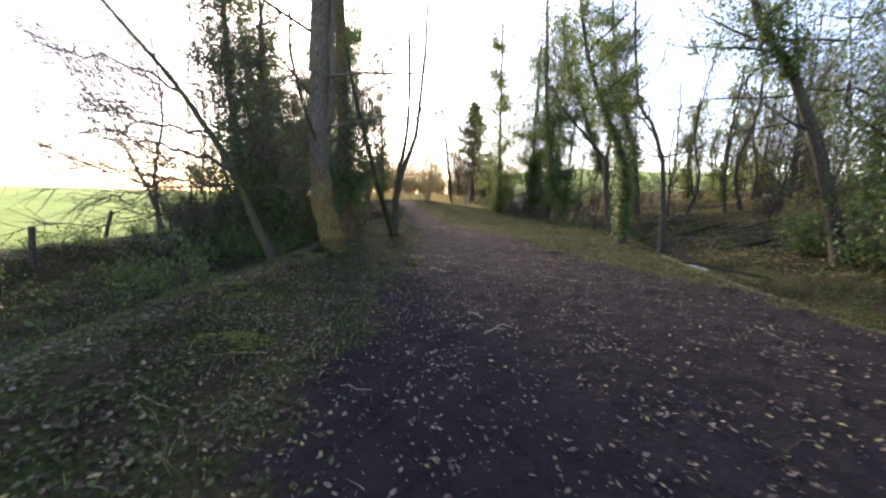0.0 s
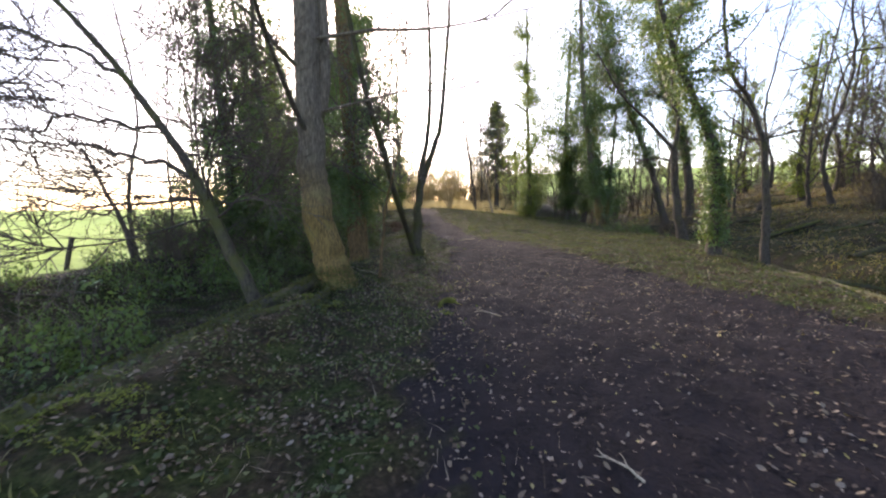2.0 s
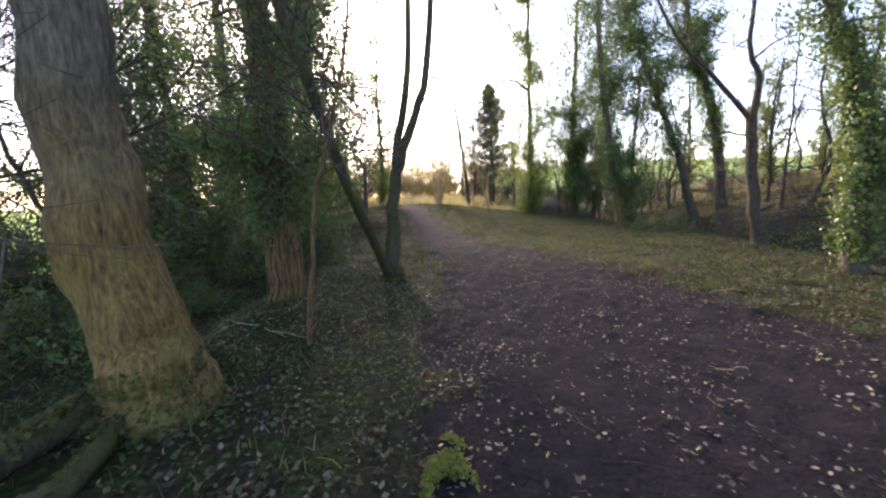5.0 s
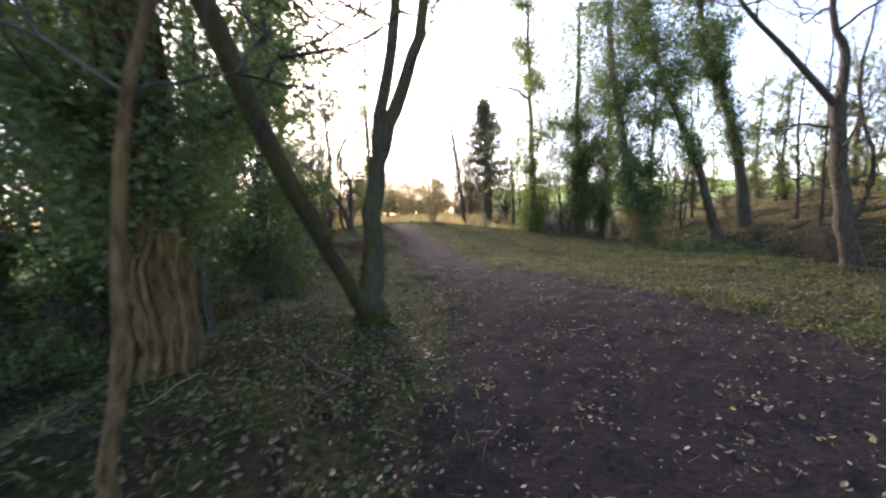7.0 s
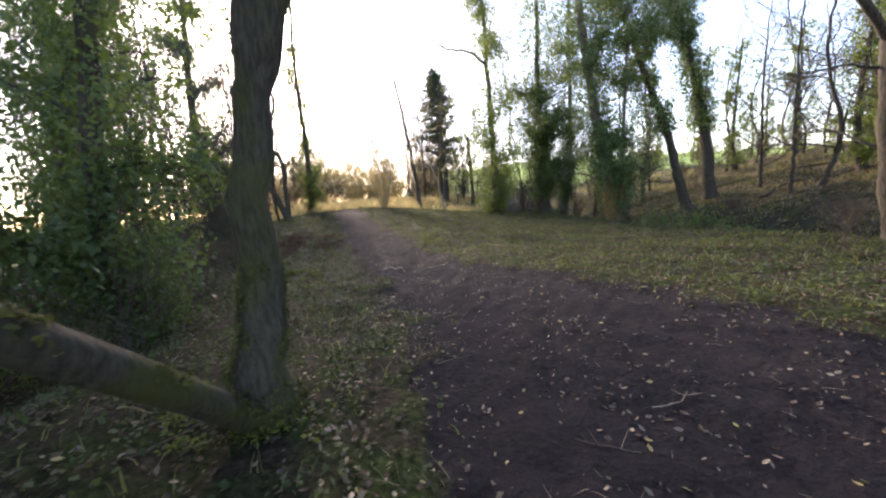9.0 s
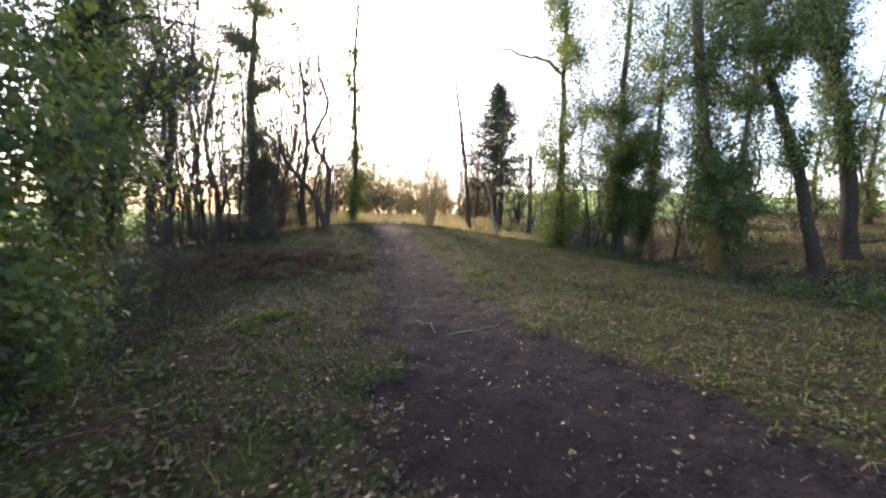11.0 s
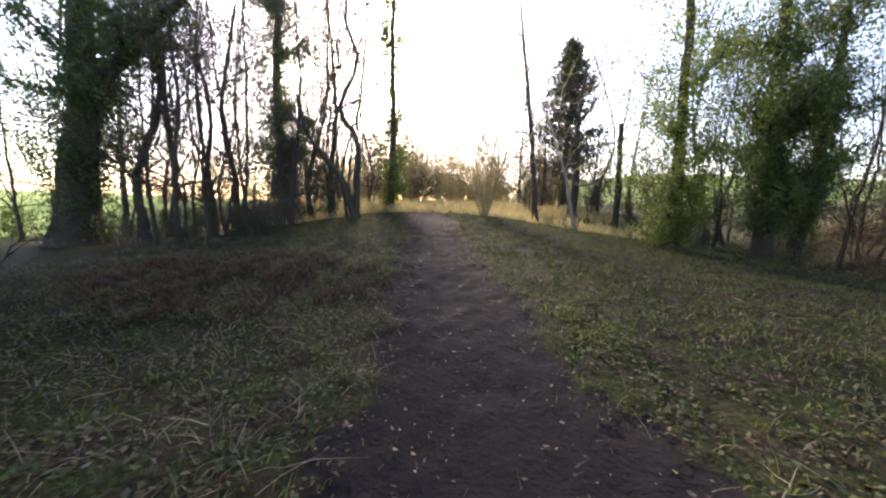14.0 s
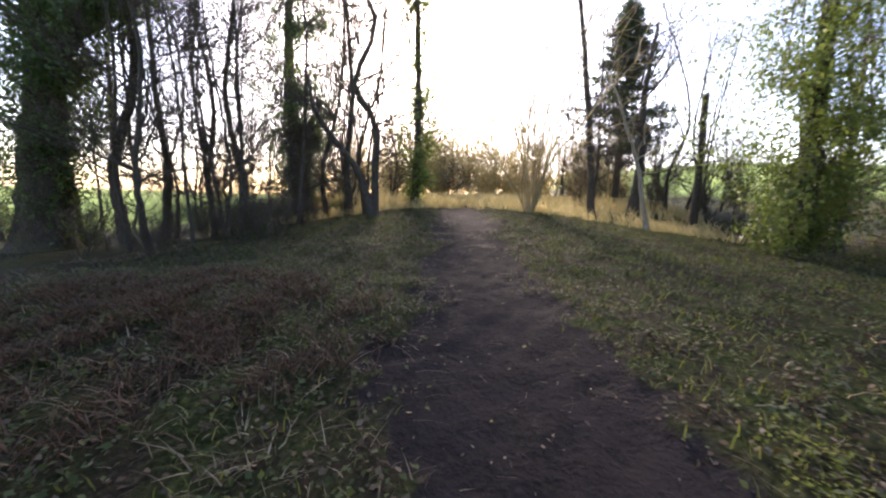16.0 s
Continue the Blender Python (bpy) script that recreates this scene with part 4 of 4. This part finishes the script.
low_leaves("verge_leaves", x, y, 0.04, 0.035, VERGE_LITTER, "brown leaf litter among the verge plants", "leaf litter")
x, y = scatter(rng, 250000, -8, 9, -1, 30, lambda x, y: (1 - mud_at(x, y)) * (0.05 + 0.9 * clump(x, y, 0.75, 63)))
low_leaves("ground_ivy", x, y, 0.037, 0.075, GROUND_IVY, "low green ivy and weeds covering the verge", "ground cover")
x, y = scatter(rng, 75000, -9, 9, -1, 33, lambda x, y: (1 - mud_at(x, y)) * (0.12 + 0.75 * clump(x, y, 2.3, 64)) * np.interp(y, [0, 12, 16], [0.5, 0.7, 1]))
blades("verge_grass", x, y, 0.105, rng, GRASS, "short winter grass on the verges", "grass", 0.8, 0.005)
x, y = scatter(rng, 30000, -3, 6, -1, 22, lambda x, y: mud_at(x, y) * (0.1 + 0.6 * clump(x, y, 0.8, 72)) * np.interp(y, [0, 10, 20], [1, 0.7, 0.3]))
litter("leaf_fragments", x, y, 0.02, rng, LITTER, "small dark crumbs of dead leaf trodden into mud")
x, y = scatter(rng, 9000, -3, 6, -1, 22, lambda x, y: mud_at(x, y) * (0.1 + 0.8 * clump(x, y, 1.0, 73)))
blades("mud_twiglets", x, y, 0.03, rng, STRAW, "short broken twiglets trodden into the mud", "dead stems", 4.0, 0.003)
# light leaves and grass in clumps make the lit strips of the bank
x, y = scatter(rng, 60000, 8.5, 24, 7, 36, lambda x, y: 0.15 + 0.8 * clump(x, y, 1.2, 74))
low_leaves("bank_leaves", x, y, 0.07, 0.04, BANK_LITTER_SUNLIT, "fallen leaves over the far bank, sunlight put into their tawny colour", "leaf litter")
x, y = scatter(rng, 26000, -9.5, -1.8, 16.5, 25.5, lambda x, y: (1 - mud_at(x, y)) * clump(x, y, 1.1, 77))
blades("dead_grass_tangle", x, y, 0.075, rng, STRAW, "pale tangle of dead grass beside the bracken", "dead grass", 3.2, 0.0045)
x, y = scatter(rng, 60000, -9, 9, -1, 32, lambda x, y: (1 - mud_at(x, y)) * (0.1 + 0.8 * clump(x, y, 1.3, 69)))
blades("dead_stems", x, y, 0.045, rng, STRAW, "flattened dead stems and straw over the verges", "dead stems", 4.0, 0.0035)
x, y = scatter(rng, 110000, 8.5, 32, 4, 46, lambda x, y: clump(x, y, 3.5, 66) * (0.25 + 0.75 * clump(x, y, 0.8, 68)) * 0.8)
blades("bank_grass", x, y, 0.16, rng, BANK_GRASS_SUNLIT, "grass over the bank, sunlight put into its pale colour", "grass", 1.1, 0.009)
# gold blades spread the painted sun glow over the path's end
x, y = scatter(rng, 52000, -14, 5, 30, 48, lambda x, y: 0.2 + 0.8 * clump(x, y, 2.5, 67))
blades("sunlit_dry_grass", x, y, 0.35, rng, DRY_GRASS_SUNLIT, "tall dead grass at the path's end, sun glow put into its colour", "grass", 0.7, 0.018)


# ---- bracken, moss, logs and sticks ----
a = rng.uniform(0, 6.283, 42000)
q = np.sqrt(rng.random(42000))
x, y = -5.0 + 2.7 * q * np.cos(a), 21.0 + 1.8 * q * np.sin(a)
k = rng.random(42000) < clump(x, y, 0.9, 75) * (1 - q ** 2) * 0.9
x, y = x[k], y[k]
blades("dead_bracken", x, y, 0.13, rng, BRACKEN, "collapsed red-brown bracken on a low mound", "bracken", 1.7, 0.006)


def moss_patch(cx, cy, rx, ry, count, label):
    a, q = rng.uniform(0, 6.283, count), np.sqrt(rng.random(count))
    x, y = cx + rx * q * np.cos(a), cy + ry * q * np.sin(a)
    k = rng.random(count) < clump(x, y, 0.5, int(cx * 10) % 50 + 300) * (1.15 - q ** 2)
    x, y, q = x[k], y[k], q[k]
    count = len(x)
    p = np.stack([x, y, height(x, y) + 0.08 * (1 - q ** 2) * rng.uniform(0.3, 1.05, count)], 1)
    up = np.tile(np.array([[0, 0, 1.2]]), (count, 1))
    ob = new("moss_cushion", mesh_of("moss_cushion", [leaves(p, up, 0.026, rng, 0.0, 0.6)], MOSS))
    return tagged(ob, label, "moss", "moss cushions", "stuff")


for cx, cy, rx, ry, k in ((-0.62, 7.5, 0.16, 0.5, 9000), (-2.75, 16.6, 0.5, 0.55, 9000), (-6.2, 20.0, 0.6, 0.3, 2000),
                          (-2.3, 7.0, 0.4, 0.3, 2400), (-1.9, 12.3, 0.5, 0.3, 2600), (0.1, 20.3, 0.35, 0.8, 2200), (-2.6, 4.2, 0.5, 0.3, 2400), (-1.9, 3.0, 0.4, 0.3, 1800), (6.0, 16.8, 1.6, 0.25, 3000)):
    moss_patch(cx, cy, rx, ry, k, "bright yellow-green moss cushion on the verge")


def log(name, pts, r0, r1, label, seed, mossy=1500, moss_mat=MOSS_DARK):
    rg = np.random.default_rng(seed)
    base = on(*pts[0])
    ln = spline([(x - base[0], y - base[1], float(height(x, y)) + dz - base[2]) for (x, y), dz in zip(pts, np.linspace(r0 * 0.3, r1 * 0.3, len(pts)))], 22)
    ln[:, :2] += rg.normal(0, 0.025, (22, 2))
    ob = thing(name, base, label, "log", "fallen logs")
    part("bark", [tube(ln, np.linspace(r0, r1, 22), 10, 0.07, rg)], BARK_MOSSY, ob, smooth=True)
    k = rg.integers(0, 21, mossy)
    p = ln[k] + rg.random((mossy, 1)) * (ln[k + 1] - ln[k])
    an = rg.normal(0, 0.7, mossy)
    d = ln[-1] - ln[0]
    sd = np.array([d[1], -d[0], 0]) / (np.hypot(d[0], d[1]) + 1e-6)
    o = np.sin(an)[:, None] * sd + np.cos(an)[:, None] * np.array([0, 0, 1.0])
    p = p + o * np.linspace(r0, r1, 21)[k][:, None] * 1.02
    keep = rg.random(mossy) < 0.3 + 0.7 * clump(p[:, 0] + base[0], p[:, 1] + base[1], 1.2, 70)
    tagged(part("moss", [leaves(p[keep], o[keep], 0.035, rg, 0.0, 0.7)], moss_mat, ob), kind="stuff")
    return ob


log("mossy_log", [(-2.75, 8.4), (-3.0, 6.6), (-3.35, 5.2), (-3.2, 3.4), (-3.4, 2.2), (-3.3, 1.0)], 0.1, 0.06, "long low mossy log along the bank", 81, 7000)
log("mossy_root", [(-2.7, 7.8), (-3.5, 6.9), (-4.3, 6.3), (-5.4, 5.8)], 0.08, 0.04, "mossy surface root running down the bank", 87, 2200)
log("mossy_root", [(-2.55, 7.75), (-2.45, 6.9), (-2.8, 5.9), (-3.9, 4.4)], 0.07, 0.035, "mossy surface root running down the bank", 88, 2200)
log("mossy_root", [(-3.0, 4.2), (-3.6, 3.3), (-4.6, 2.9), (-5.6, 2.0)], 0.1, 0.06, "mossy surface root running down the bank", 89, 2600)
log("mossy_log", [(6.9, 11.0), (5.95, 8.6), (5.6, 6.6), (5.6, 4.8)], 0.06, 0.045, "mossy log along the ditch edge", 82, 2600)
log("fallen_tree_stem", [(4.9, 11.6), (6.3, 9.9), (8.2, 8.4)], 0.05, 0.035, "thin fallen trunk lying across the verge", 83, 800)
log("fallen_tree_stem", [(9.0, 16.4), (11.0, 16.0), (13.5, 16.8)], 0.1, 0.06, "sunlit mossy trunk on the far bank", 84, 2200, MOSS)
log("mossy_log", [(10.2, 19.4), (12.4, 19.9), (14.0, 19.2)], 0.1, 0.07, "short mossy trunk on the sunlit bank", 86, 2200)
log("fallen_tree_stem", [(9.5, 11.8), (12.0, 12.5), (14.5, 12.0)], 0.09, 0.06, "weathered trunk lying on the far bank", 85, 900)


for i in range(16):
    x0, y0, q = rr.uniform(10, 19), rr.uniform(11, 30), rr.uniform(-0.5, 0.5)
    ln = rr.uniform(0.7, 2.0)
    log("fallen_branch", [(x0 - ln * math.cos(q), y0 - ln * math.sin(q)), (x0, y0 + rr.uniform(-0.2, 0.2)), (x0 + ln * math.cos(q), y0 + ln * math.sin(q))], rr.uniform(0.04, 0.09), rr.uniform(0.025, 0.05),
        "mossy fallen branch among leaves on the bank", 400 + i, 500, MOSS if i % 3 else MOSS_DARK)


def stick(x, y, ln, turn, r, mat, seed, label="pale bent fallen twig on the mud"):
    rg = np.random.default_rng(seed)
    ob = thing("fallen_twig", on(x, y, r), label, "twig", "fallen twigs")
    b = grow(rg, (-ln * 0.5 * math.cos(turn), -ln * 0.5 * math.sin(turn), 0), (math.cos(turn), math.sin(turn), 0), ln, 0.22, 0, 8)
    wx, wy = b[:, 0] + x, b[:, 1] + y
    b[:, 2] = height(wx, wy) - float(height(x, y)) + rg.uniform(0, 0.02, 8)
    part("shaft", [tube(b, np.linspace(r, r * 0.4, 8), 5)], mat, ob, smooth=True)
    for j in range(2):
        i = int(rg.integers(2, 6))
        c = grow(rg, b[i], side_way(rg, (b[i + 1] - b[i]) / np.linalg.norm(b[i + 1] - b[i]), 0.7) * np.array([1, 1, 0.2]), ln * 0.35, 0.15, -0.01, 5)
        part("side_twig", [tube(c, np.linspace(r * 0.6, r * 0.25, 5), 4)], mat, ob)
    return ob


stick(0.6, 3.8, 0.42, 1.2, 0.011, BARK_PALE, 90)
stick(0.45, 4.2, 0.3, 2.4, 0.009, BARK_PALE, 91)
stick(0.05, 7.2, 0.4, 1.9, 0.009, BARK_PALE, 92)
stick(-0.15, 17.0, 0.95, 0.35, 0.008, BARK_PALE, 93)
stick(-0.9, 17.1, 0.5, 2.2, 0.006, BARK_PALE, 94)
stick(0.7, 18.3, 0.6, 0.9, 0.005, BARK_PALE, 95)
stick(-1.9, 10.9, 0.9, 2.6, 0.012, TWIG, 96, "dark fallen twig on the verge")
for i in range(46):
    yy = rr.uniform(1.0, 25)
    xx = rr.uniform(-3.2, 4.5) if yy < 12 else rr.uniform(-4, 3)
    stick(xx, yy, rr.uniform(0.15, 0.5), rr.uniform(0, 6.28), rr.uniform(0.003, 0.006), rr.choice((TWIG, BARK_PALE, TWIG_TAN)), 200 + i, "thin fallen twig among the leaves")

for i in range(36):
    stick(rr.uniform(-4.4, -1.4), rr.uniform(8.6, 15.5), rr.uniform(0.3, 0.9), rr.uniform(0, 6.28), rr.uniform(0.004, 0.008), rr.choice((TWIG, BARK_PALE, TWIG)), 300 + i, "thin dead stick on the verge")


def fence_post(x, y, hh, lean):
    ob = thing("fence_post", on(x, y, -0.05), "weathered grey post at the field edge", "post", "field fence posts")
    part("shaft", [tube(spline([(0, 0, 0), (lean * 0.5, 0, hh * 0.5), (lean, 0.02, hh), (lean, 0.02, hh + 0.02)], 9), np.array([0.05] * 7 + [0.046, 0.01]), 8, 0.04, np.random.default_rng(int(y * 7)))], BARK, ob)
    return ob


for x, y, hh, le in ((-7.5, 6.2, 0.8, 0.05), (-10.0, 10.2, 0.8, 0.25), (-9.3, 11.8, 0.85, 0.06)):
    fence_post(x, y, hh, le)
